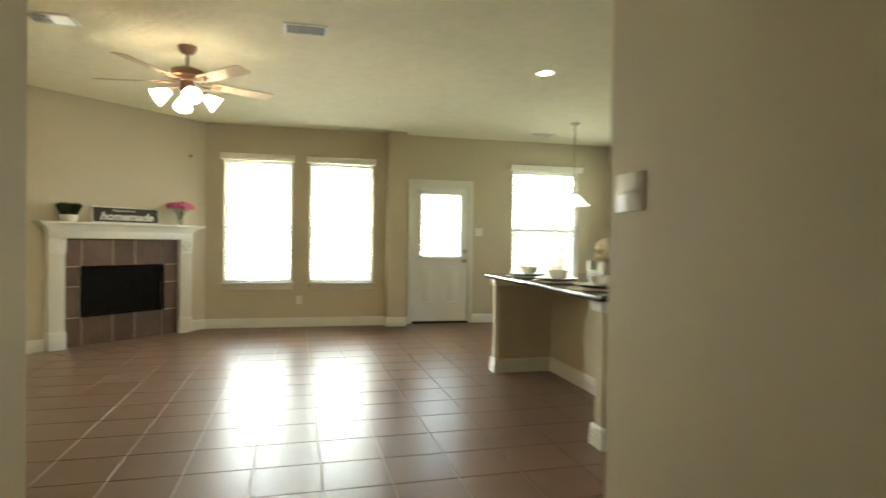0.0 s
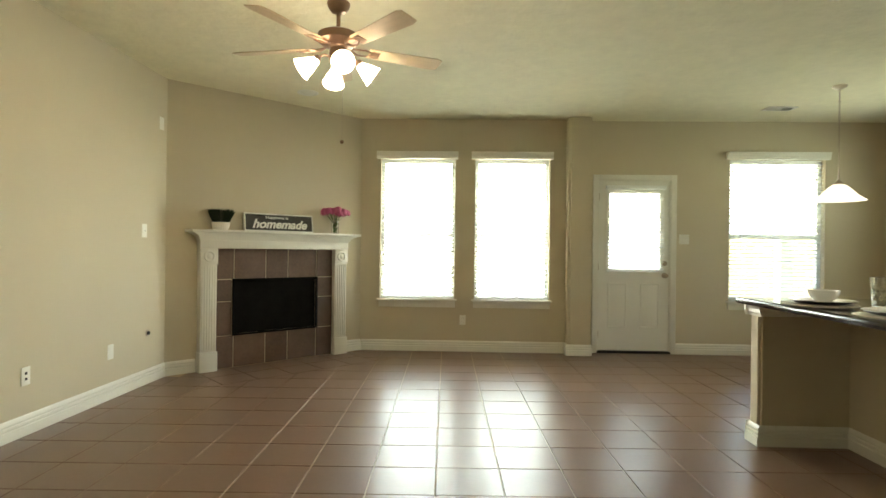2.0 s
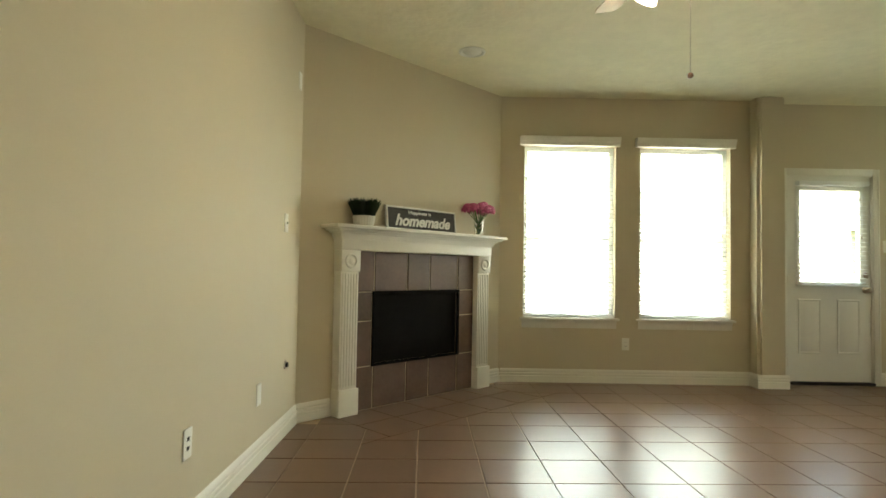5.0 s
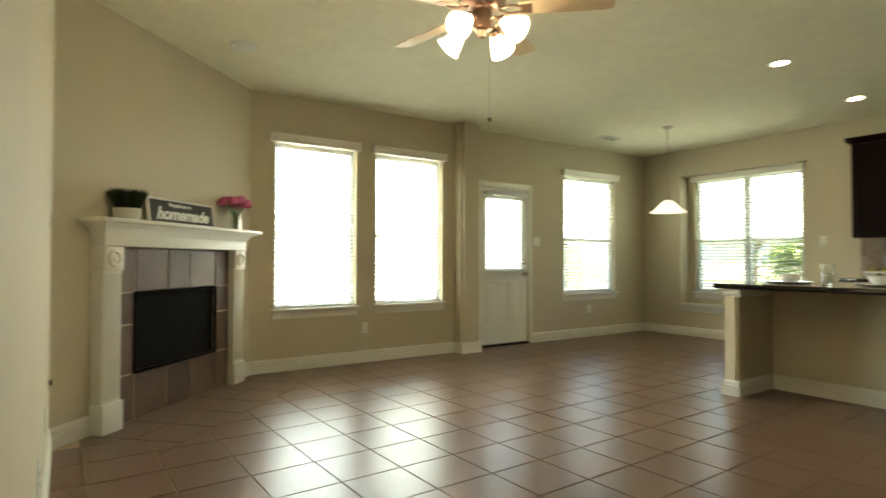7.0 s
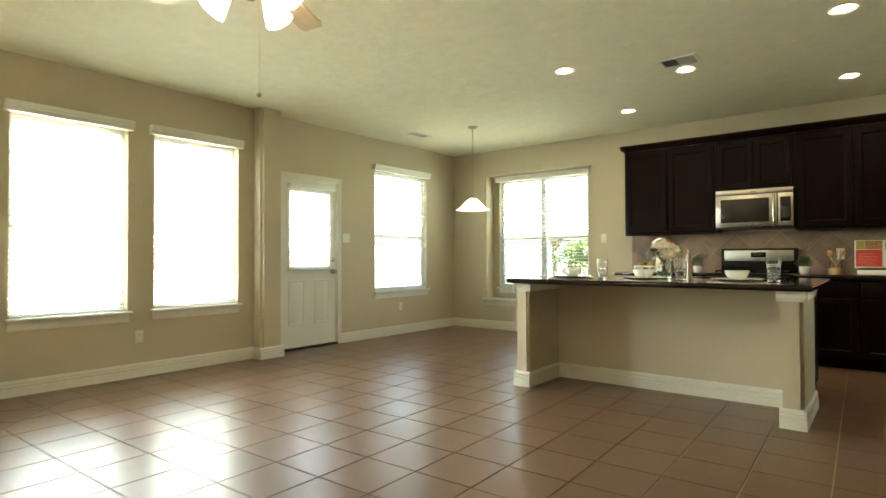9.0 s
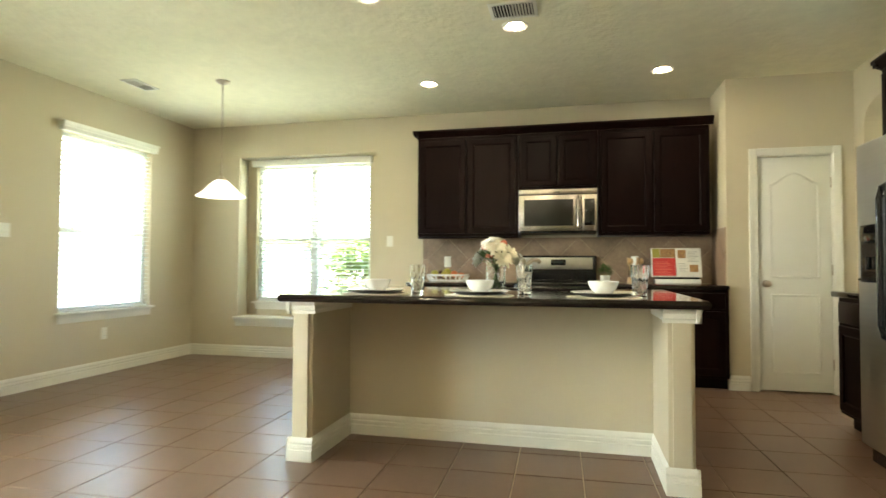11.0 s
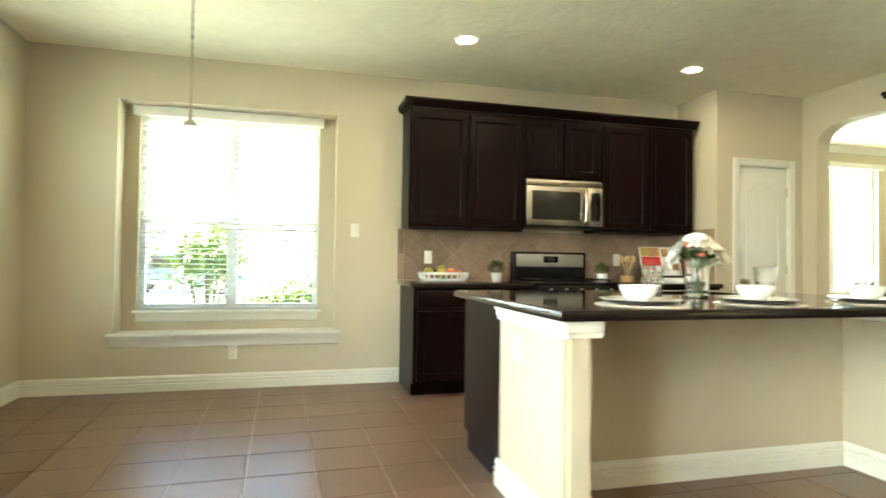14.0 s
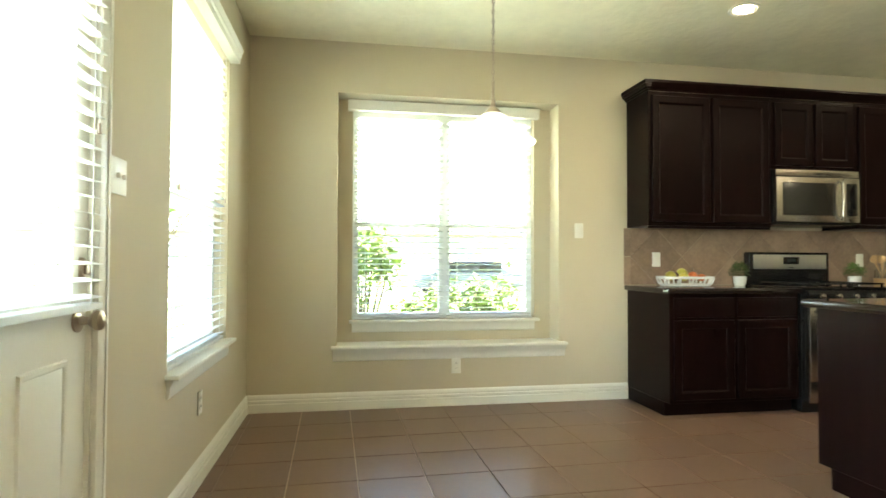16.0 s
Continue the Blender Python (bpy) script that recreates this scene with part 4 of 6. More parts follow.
# ---- refrigerator ----
FX, FY = 3.115, 2.0
fr = thing("refrigerator", FX, SOUTH + 0.03, 0, 180, label="stainless side-by-side refrigerator with black curved handles", category="refrigerator")
FD = FY - SOUTH - 0.03
part("case", rbox(0.004, -FD + 0.075, 0.04, 0.906, 0, 1.74, 0.006), M_BLACK, fr)
part("kick_grille", rbox(0.01, -FD + 0.05, 0.0, 0.90, -FD + 0.09, 0.085, 0.004), M_BLACK, fr)
for s, (a, b) in enumerate(((0.0, 0.398), (0.406, 0.91))):
    dr = part("fridge_door", rbox(a, -FD, 0.095, b, -FD + 0.07, 1.76, 0.014, 3), M_FRIDGE, fr, "brushed stainless door")
    hx = 0.368 if s == 0 else 0.44
    hb = bmesh.new()
    pts = [(hx, -FD - 0.004, 1.50), (hx, -FD - 0.045, 1.475), (hx, -FD - 0.058, 1.42), (hx, -FD - 0.058, 1.1), (hx, -FD - 0.058, 0.78), (hx, -FD - 0.045, 0.725), (hx, -FD - 0.004, 0.70)]
    tube(hb, pts, 0.017, 10)
    part("handle", hb, M_BLACK, dr, "black curved door handle")
part("water_dispenser", rbox(0.043, -FD - 0.006, 0.99, 0.325, -FD + 0.01, 1.305, 0.006), M_BLACK, fr, "black ice and water dispenser")
part("dispenser_panel", rbox(0.055, -FD - 0.012, 1.215, 0.313, -FD - 0.005, 1.295, 0.003), M_BLACKGLASS, fr)
part("dispenser_recess", boxes((0.07, -FD - 0.0075, 1.01, 0.298, -FD - 0.0062, 1.20)), M_BLACKGLASS, fr)
part("dispenser_tray", rbox(0.07, -FD - 0.03, 1.0, 0.298, -FD - 0.006, 1.013, 0.003), M_BLACK, fr)
for dx in (0.145, 0.22):
    part("dispenser_paddle", rbox(dx - 0.02, -FD - 0.02, 1.06, dx + 0.02, -FD - 0.008, 1.13, 0.004), M_BLACK, fr)

# ---- range and microwave ----
rg = thing("range", EAST, 4.106, 0, -90, label="stainless and black freestanding gas range", category="range")
RW = 0.76
part("body", rbox(0, -0.655, 0.08, RW, -0.012, 0.90, 0.004), M_BLACK, rg)
part("toe_kick", boxes((0.01, -0.60, 0, RW - 0.01, -0.02, 0.079)), M_BLACK, rg)
od = part("oven_door", rbox(0.005, -0.69, 0.24, RW - 0.005, -0.656, 0.80, 0.006), M_STEEL, rg, "stainless oven door")
part("oven_window", rbox(0.12, -0.694, 0.36, RW - 0.12, -0.689, 0.66, 0.002), M_BLACKGLASS, od, "black glass window")
part("oven_handle", tube(bmesh.new(), [(0.06, -0.692, 0.755), (0.06, -0.735, 0.755), (RW - 0.06, -0.735, 0.755), (RW - 0.06, -0.692, 0.755)], 0.011, 8), M_STEEL, od)
part("drawer", rbox(0.005, -0.685, 0.085, RW - 0.005, -0.656, 0.23, 0.005), M_STEEL, rg)
part("control_panel", rbox(0.0, -0.69, 0.81, RW, -0.656, 0.895, 0.005), M_BLACK, rg)
for k in range(5):
    kb = part("control_knob", lathe([(0, 0), (0.022, 0), (0.02, 0.022), (0.008, 0.026), (0, 0.026)], 16), M_STEEL, rg)
    kb.matrix_basis = pose(0.10 + k * (RW - 0.2) / 4, -0.69, 0.853, 90)
part("cooktop", rbox(0, -0.66, 0.90, RW, -0.085, 0.918, 0.005), M_BLACKGLASS, rg)
for gx in (0.20, RW - 0.20):
    gb = bmesh.new()
    for k in range(4):
        x = gx - 0.14 + k * 0.28 / 3
        box(gb, x - 0.005, -0.62, 0.934, x + 0.005, -0.13, 0.946)
    for y in (-0.62, -0.375, -0.14):
        box(gb, gx - 0.145, y - 0.005, 0.9345, gx + 0.145, y + 0.005, 0.9455)
    for x in (gx - 0.14, gx + 0.14):
        for y in (-0.61, -0.14):
            box(gb, x - 0.006, y - 0.006, 0.918, x + 0.006, y + 0.006, 0.934)
    part("burner_grate", gb, M_BLACK, rg, "black cast iron grate")
    for y in (-0.5, -0.25):
        part("burner_cap", lathe([(0, 0.012), (0.035, 0.012), (0.04, 0.006), (0.04, 0)], 20, at=(gx, y, 0.918)), M_BLACK, rg)
bg = part("backguard", rbox(0, -0.085, 0.90, RW, -0.012, 1.185, 0.012, 3), M_BLACK, rg, "black backguard")
part("steel_panel", rbox(0.035, -0.0925, 1.045, RW - 0.035, -0.084, 1.165, 0.004), M_FRIDGE, bg, "brushed stainless control fascia")
part("clock_display", rbox(0.31, -0.097, 1.085, 0.46, -0.092, 1.145, 0.003), M_BLACKGLASS, bg)
part("display_screen", boxes((0.345, -0.0985, 1.105, 0.425, -0.0972, 1.132)), M_LCD, bg)
part("brand_bar", boxes((0.365, -0.0932, 1.055, 0.405, -0.0928, 1.061)), M_BLACK, bg)

mw = thing("microwave", EAST, 4.098, 1.415, -90, label="stainless over-the-range microwave with a dark window", category="microwave")
MW, MH, MD = 0.755, 0.418, 0.345
part("case", rbox(0, -MD, 0, MW, -0.002, MH, 0.003), M_BLACK, mw)
dr = part("microwave_door", rbox(0.002, -MD - 0.035, 0.002, MW * 0.80, -MD, MH - 0.06, 0.006), M_STEEL, mw, "stainless door")
part("door_window", rbox(0.055, -MD - 0.0385, 0.055, MW * 0.80 - 0.075, -MD - 0.034, MH - 0.105, 0.006), M_MWGLASS, dr, "dark glass window")
part("door_handle", tube(bmesh.new(), [(MW * 0.80 - 0.03, -MD - 0.034, 0.02), (MW * 0.80 - 0.03, -MD - 0.06, 0.05), (MW * 0.80 - 0.03, -MD - 0.068, 0.18), (MW * 0.80 - 0.03, -MD - 0.06, 0.31), (MW * 0.80 - 0.03, -MD - 0.034, MH - 0.08)], 0.013, 10), M_STEEL, dr, "curved stainless handle")
part("control_panel", rbox(MW * 0.80 + 0.004, -MD - 0.035, 0.002, MW - 0.002, -MD, MH - 0.06, 0.006), M_STEEL, mw)
part("keypad", rbox(MW * 0.80 + 0.028, -MD - 0.038, 0.055, MW - 0.025, -MD - 0.034, MH - 0.105, 0.003), M_BLACKGLASS, mw)
part("vent_grille", rbox(0.002, -MD - 0.03, MH - 0.056, MW - 0.002, -MD, MH - 0.002, 0.006), M_STEEL, mw)
part("brand_bar", boxes((0.345, -MD - 0.0312, MH - 0.038, 0.405, -MD - 0.0302, MH - 0.028)), M_BLACK, mw)
part("bottom_lip", rbox(0.01, -MD - 0.02, -0.018, MW - 0.01, -0.02, -0.0005, 0.003), M_BLACK, mw)


# ---- backsplash of diagonal tiles ----
def clip(poly, nx, ny, c):
    """The part of a polygon on which nx*x + ny*y <= c."""
    out = []
    for i, p in enumerate(poly):
        q = poly[(i + 1) % len(poly)]
        a, b = nx * p[0] + ny * p[1] - c, nx * q[0] + ny * q[1] - c
        if a <= 0:
            out.append(p)
        if a * b < 0:
            u = a / (a - b)
            out.append((p[0] + u * (q[0] - p[0]), p[1] + u * (q[1] - p[1])))
    return out


def area(poly):
    return abs(sum(p[0] * q[1] - q[0] * p[1] for p, q in zip(poly, poly[1:] + poly[:1]))) / 2


def slab(poly, d, to3, inset=0.003):
    """A thin tile from a plan polygon, its top edge eased."""
    cx, cy = sum(p[0] for p in poly) / len(poly), sum(p[1] for p in poly) / len(poly)
    def sh(p, k):
        dx, dy = cx - p[0], cy - p[1]
        ln = math.hypot(dx, dy) or 1
        return (p[0] + dx / ln * k, p[1] + dy / ln * k)
    bm = bmesh.new()
    rs = [[bm.verts.new(to3(*sh(p, inset), h)) for p in poly] for h in (0, d - 0.001)]
    rs.append([bm.verts.new(to3(*sh(p, inset + 0.002), d)) for p in poly])
    for a, b in zip(rs, rs[1:]):
        for i in range(len(poly)):
            bm.faces.new((a[i], a[(i + 1) % len(poly)], b[(i + 1) % len(poly)], b[i]))
    bm.faces.new(rs[-1])
    return bm


def diag_splash(name, u0, u1, z0, z1, to3, size, first, label):
    """A tiled splash: a straight border and a field of square tiles set on their corners."""
    o = tagged(new(name), label, "backsplash", kind="structure")
    b = bmesh.new()
    v = [b.verts.new(to3(u, z, d)) for d in (0.0, 0.004) for u, z in ((u0, z0), (u1, z0), (u1, z1), (u0, z1))]
    for f in ((3, 2, 1, 0), (4, 5, 6, 7), (0, 1, 5, 4), (1, 2, 6, 5), (2, 3, 7, 6), (3, 0, 4, 7)):
        b.faces.new([v[i] for i in f])
    part("grout", b, M_SGROUT, o, smooth=False)
    lim = [(1, 0, u1), (-1, 0, -u0 - first), (0, 1, z1), (0, -1, -z0)]
    if first:
        h = (z1 - z0) / 2
        for k in range(2):
            part("tile", slab([(u0, z0 + k * h), (u0 + first, z0 + k * h), (u0 + first, z0 + (k + 1) * h), (u0, z0 + (k + 1) * h)], 0.009, to3), M_SPLASH, o, smooth=False)
    r = size / math.sqrt(2)
    n = int((u1 - u0) / r) + 3
    for i in range(-1, n):
        for j in range(-2, 4):
            if (i + j) % 2:
                continue
            cu, cz = u0 + first + r + i * r, (z0 + z1) / 2 + j * r
            poly = [(cu + r, cz), (cu, cz + r), (cu - r, cz), (cu, cz - r)]
            for l in lim:
                poly = clip(poly, *l)
                if len(poly) < 3:
                    break
            if len(poly) >= 3 and area(poly) > 0.0008:
                part("tile", slab(poly, 0.009, to3, 0.0022), M_SPLASH, o, smooth=False)
    return o


diag_splash("backsplash", 0.0, 5.18 - PANTRY_Y, 0.913, 1.374, lambda u, z, d: Vector((EAST - d, 5.18 - u, z)), 0.325, 0.055, "brown diagonal tile backsplash with pale grout")
diag_splash("backsplash", 0.02, EAST - PANTRY_X - 0.02, 0.913, 1.43, lambda u, z, d: Vector((EAST - u, PANTRY_Y + d, z)), 0.325, 0.0, "brown diagonal tile backsplash on the pantry side")
diag_splash("backsplash", 0.0, 0.64, 0.913, 1.374, lambda u, z, d: Vector((3.80 - u, SOUTH + d, z)), 0.325, 0.0, "brown diagonal tile backsplash beside the fridge")
plate("wall_outlet", pose(EAST - 0.009, 4.90, 1.12, 0, 0, -90), kind="rocker", label="white outlet on the brown backsplash", category="outlet")
plate("wall_outlet", pose(EAST - 0.009, 2.97, 1.12, 0, 0, -90), kind="rocker", label="white outlet behind the utensils", category="outlet")

# ---- island ----
IX0, IX1, IY0, IY1 = 2.335, 3.05, 3.004, 5.085
isl = thing("kitchen_island", 2.87, 4.04, 0, label="kitchen island with beige knee wall and espresso cabinets", category="island")
ISL = Matrix.Translation((-2.87, -4.04, 0))


def ipart(name, bm, material, label="", smooth=True, parent=None):
    bm.transform(ISL)
    return part(name, bm, material, parent or isl, label, smooth)


def bull(bm, r=0.02):
    bmesh.ops.bevel(bm, geom=[e for e in bm.edges if abs(e.verts[0].co.z - e.verts[1].co.z) > 0.5], offset=r, segments=4, affect="EDGES")
    return bm


ipart("end_wall", bull(boxes((IX0, 4.965, 0, IX1 - 0.01, IY1, 0.871))), M_WALL, "beige painted end wall")
ipart("end_wall", bull(boxes((IX0, IY0, 0, IX1 - 0.01, 3.124, 0.871))), M_WALL, "beige painted end wall")
ipart("knee_wall", boxes((2.886, 3.1245, 0, IX1 - 0.012, 4.9645, 0.871)), M_WALL, "beige painted knee wall", smooth=False)
for a, b in (((IX1, IY1), (IX0 - 0.016, IY1)), ((IX0, IY1 + 0.016), (IX0, 4.949)), ((IX0, 4.965), (2.886, 4.965)), ((2.886, 4.965), (2.886, 3.124)), ((2.886, 3.124), (IX0, 3.124)), ((IX0, 3.14), (IX0, IY0 - 0.016)), ((IX0 - 0.016, IY0), (IX1, IY0))):
    ipart("baseboard", extrude_profile(bmesh.new(), BASE, (*a, 0), (*b, 0)), M_TRIM)
CAP = [(0, 0), (0.008, 0), (0.010, 0.018), (0.016, 0.022), (0.016, 0.045), (0.024, 0.056), (0.026, 0.066), (0, 0.066)]
for a, b in (((IX1 - 0.01, IY1), (IX0 - 0.026, IY1)), ((IX0, IY1 + 0.026), (IX0, 4.939)), ((IX0, 4.965), (2.886, 4.965)), ((2.886, 3.124), (IX0, 3.124)), ((IX0, 3.15), (IX0, IY0 - 0.026)), ((IX0 - 0.026, IY0), (IX1 - 0.01, IY0))):
    ipart("cap_moulding", extrude_profile(bmesh.new(), CAP, (*a, 0.805), (*b, 0.805)), M_TRIM)
ipart("cabinet_body", soft(boxes((IX1, IY0 + 0.03, 0.10, 3.645, IY1 - 0.01, 0.871)), 0.002, 1), M_CAB, "dark espresso cabinet body")
ipart("toe_kick", boxes((IX1, IY0 + 0.04, 0, 3.57, IY1 - 0.012, 0.0995)), M_CAB)
dwp = ipart("dishwasher_front", rbox(3.646, 4.37, 0.11, 3.685, 4.97, 0.86, 0.006), M_STEEL, "stainless dishwasher front")
ipart("dishwasher_handle", tube(bmesh.new(), [(3.686, 4.42, 0.79), (3.725, 4.42, 0.79), (3.725, 4.92, 0.79), (3.686, 4.92, 0.79)], 0.01, 8), M_BLACK, parent=dwp)
for k in range(2):
    y0 = 3.06 + k * 0.65
    ipart("cabinet_front", rbox(3.646, y0, 0.125, 3.665, y0 + 0.62, 0.845, 0.004), M_CAB)
plate("wall_outlet", pose(2.80, IY1, 0.70, 0, 0, 180), kind="rocker", label="white outlet on the island's end wall", category="outlet")
# counter with a sink opening
CX0, CX1, CY0, CY1 = 2.27, 3.675, 2.945, 5.14
SX0, SX1, SY0, SY1 = 3.18, 3.58, 3.45, 4.15
tb = bmesh.new()
prof = [(0.0, 0.8725), (0.012, 0.8725), (0.02, 0.880), (0.023, 0.892), (0.02, 0.904), (0.012, 0.912), (0.0, 0.912)]
def loop(ins, z):
    return [tb.verts.new((x, y, z)) for x, y in ((CX0 + ins, CY0 + ins), (CX1 - ins, CY0 + ins), (CX1 - ins, CY1 - ins), (CX0 + ins, CY1 - ins))]
rings = [loop(0.023 - o, z) for o, z in prof]
for a, b in zip(rings, rings[1:]):
    for i in range(4):
        tb.faces.new((a[i], a[(i + 1) % 4], b[(i + 1) % 4], b[i]))
hole = [[tb.verts.new((x, y, z)) for x, y in ((SX0, SY0), (SX1, SY0), (SX1, SY1), (SX0, SY1))] for z in (0.8725, 0.912)]
for i in range(4):
    j = (i + 1) % 4
    tb.faces.new((rings[-1][i], rings[-1][j], hole[1][j], hole[1][i]))
    tb.faces.new((rings[0][i], rings[0][j], hole[0][j], hole[0][i]))
    tb.faces.new((hole[0][i], hole[0][j], hole[1][j], hole[1][i]))
single("island_worktop", tb, M_STONE, label="polished black granite worktop with a rounded edge", category="worktop")
sk = thing("sink", (SX0 + SX1) / 2, (SY0 + SY1) / 2, 0.871, label="stainless undermount sink in the island", category="sink")
sb = bmesh.new()
w, l = (SX1 - SX0) / 2, (SY1 - SY0) / 2
a = [sb.verts.new(p) for p in ((-w - 0.02, -l - 0.02, 0), (w + 0.02, -l - 0.02, 0), (w + 0.02, l + 0.02, 0), (-w - 0.02, l + 0.02, 0))]
b = [sb.verts.new(p) for p in ((-w, -l, 0), (w, -l, 0), (w, l, 0), (-w, l, 0))]
c = [sb.verts.new(p) for p in ((-w + 0.01, -l + 0.01, -0.2), (w - 0.01, -l + 0.01, -0.2), (w - 0.01, l - 0.01, -0.2), (-w + 0.01, l - 0.01, -0.2))]
for p, q in ((a, b), (b, c)):
    for i in range(4):
        sb.faces.new((p[i], p[(i + 1) % 4], q[(i + 1) % 4], q[i]))
sb.faces.new(c)
part("basin", sb, M_STEEL, sk)
part("drain", lathe([(0, 0.004), (0.04, 0.004), (0.045, 0.0005)], 20, at=(0, 0, -0.2)), M_STEEL, sk)
fa = thing("faucet", 3.12, 3.88, 0.912, label="chrome kitchen faucet on the island worktop", category="faucet")
part("base", lathe([(0, 0), (0.028, 0), (0.028, 0.008), (0.02, 0.014), (0.019, 0.15), (0.021, 0.19), (0.015, 0.205), (0, 0.208)], 20), M_NICKEL, fa)
part("spout", tube(bmesh.new(), [(0.01, 0, 0.13), (0.05, -0.02, 0.17), (0.11, -0.05, 0.20), (0.17, -0.08, 0.20), (0.20, -0.09, 0.19)], 0.014, 10, 0.017), M_NICKEL, fa)
part("lever", tube(bmesh.new(), [(0, 0, 0.205), (0.02, 0.01, 0.225), (0.07, 0.03, 0.24)], 0.008, 8, 0.004), M_NICKEL, fa)

# ---- place settings ----
TOP = 0.9125
placemat = thing("placemat", 2.50, 4.655, TOP, label="round pale woven placemat on the worktop", category="placemat", group="placemats on the island")
part("woven_disc", lathe([(0, 0.004), (0.05, 0.0045), (0.185, 0.004), (0.19, 0.002), (0.187, 0), (0, 0)], 48), M_MAT, placemat)
charger = thing("charger_plate", 2.51, 4.655, TOP + 0.005, label="dark round charger plate on a placemat", category="plate", group="charger plates on the island")
part("dish", lathe([(0, 0.004), (0.10, 0.004), (0.135, 0.012), (0.152, 0.016), (0.153, 0.013), (0.135, 0.007), (0.10, 0), (0, 0)], 40), M_CHARGER, charger)
plate_ = thing("dinner_plate", 2.515, 4.655, TOP + 0.0095, label="white scalloped plate on a dark charger", category="plate", group="white plates on the island")
pb = lathe([(0, 0.006), (0.085, 0.006), (0.11, 0.013), (0.165, 0.019), (0.167, 0.017), (0.11, 0.0085), (0.085, 0.0), (0, 0.0)], 56)
for v in pb.verts:
    rr = math.hypot(v.co.x, v.co.y)
    if rr > 0.14:
        k = 1 + 0.014 * math.cos(14 * math.atan2(v.co.y, v.co.x))
        v.co.x *= k
        v.co.y *= k
part("dish", pb, M_CERAMIC, plate_)
bowl = thing("bowl", 2.525, 4.655, TOP + 0.016, label="plain white ceramic bowl on a plate", category="bowl", group="white bowls on the island")
part("bowl_body", lathe([(0, 0.001), (0.036, 0.0), (0.04, 0.002), (0.062, 0.022), (0.074, 0.045), (0.079, 0.066), (0.076, 0.067), (0.071, 0.046), (0.058, 0.024), (0.036, 0.008), (0, 0.007)], 40), M_CERAMIC, bowl)
tumbler = thing("tumbler", 2.70, 4.463, TOP, label="clear cut-crystal tumbler on the worktop", category="glass", group="tumblers on the island")
outer = [(0.037 + 0.012 * (z / 0.165) ** 0.8, z) for z in [0.004 + 0.161 * k / 22 for k in range(23)]]
tbm = lathe([(0, 0.0), (0.034, 0.0), *outer, (0.047, 0.166), (0.0445, 0.11), (0.039, 0.05), (0.033, 0.014), (0, 0.012)], 60)
for v in tbm.verts:
    rr, ang = math.hypot(v.co.x, v.co.y), math.atan2(v.co.y, v.co.x)
    if 0.012 < v.co.z < 0.118 and rr > 0.0365 + 0.010 * v.co.z / 0.165:
        # crossed diagonal cuts
        cut = min(abs(math.sin(5 * ang + 58 * v.co.z)), abs(math.sin(5 * ang - 58 * v.co.z)))
        v.co.x *= 1 - 0.06 * (1 - cut)
        v.co.y *= 1 - 0.06 * (1 - cut)
part("cut_glass", tbm, M_GLASS, tumbler)
for y in (4.06, 3.411):
    copy_thing(placemat, pose(2.50, y, TOP, 0, 0, 40))
    copy_thing(charger, pose(2.51, y, TOP + 0.005))
    copy_thing(plate_, pose(2.515, y, TOP + 0.0095, 0, 0, 20))
    copy_thing(bowl, pose(2.525, y, TOP + 0.016))
for y in (3.833, 3.212):
    copy_thing(tumbler, pose(2.70, y, TOP, 0, 0, 33 * y))


# ---- flowers and plants ----
def petal_head(bm, at, r, n=30, rnd=None, up=0.35):
    """A blossom of many small cupped petals."""
    at = Vector(at)
    for k in range(n):
        u = (k + 0.5) / n
        th, ph = math.acos(1 - 1.55 * u), k * 2.39996
        d = Vector((math.sin(th) * math.cos(ph), math.sin(th) * math.sin(ph), math.cos(th)))
        s = r * (0.55 + 0.15 * rnd.random())
        side = d.cross(Vector((0.3, 0.2, 1))).normalized()
        tang = d.cross(side)
        c = at + d * r * (0.45 + 0.5 * u)
        p = [c - side * s * 0.45, c + tang * s * 0.5 + d * s * 0.25, c + side * s * 0.45, c - tang * s * 0.5 + d * s * 0.05, c + d * s * 0.02]
        v = [bm.verts.new(q) for q in p]
        for i in range(4):
            bm.faces.new((v[i], v[(i + 1) % 4], v[4]))
    return bm


def daisy_head(bm, at, face, r, rnd):
    """A large open blossom: three rings of long cupped petals round a small heart."""
    at, face = Vector(at), Vector(face).normalized()
    e1 = face.cross(Vector((0.37, 0.21, 0.9))).normalized()
    e2 = face.cross(e1)
    for ring, (n, lift, ln) in enumerate(((13, 0.05, 1.0), (11, 0.45, 0.85), (8, 0.95, 0.62))):
        for k in range(n):
            ph = 2 * math.pi * (k + 0.37 * ring) / n + rnd.uniform(-0.12, 0.12)
            d = e1 * math.cos(ph) + e2 * math.sin(ph)
            side = face.cross(d)
            le, li = r * ln * rnd.uniform(0.85, 1.12), lift + rnd.uniform(-0.12, 0.12)
            w = r * 0.34
            rows = []
            for u, wide in ((0.06, 0.25), (0.4, 0.85), (0.75, 1.0), (1.0, 0.35)):
                c = at + d * le * u + face * (le * li * u * (1.25 - 0.55 * u * (1.6 if ring == 0 else 1)))
                rows.append([bm.verts.new(c - side * w * wide / 2 + face * w * 0.14 * wide), bm.verts.new(c), bm.verts.new(c + side * w * wide / 2 + face * w * 0.14 * wide)])
            for p, q in zip(rows, rows[1:]):
                bm.faces.new((p[0], p[1], q[1], q[0]))
                bm.faces.new((p[1], p[2], q[2], q[1]))
    return bm


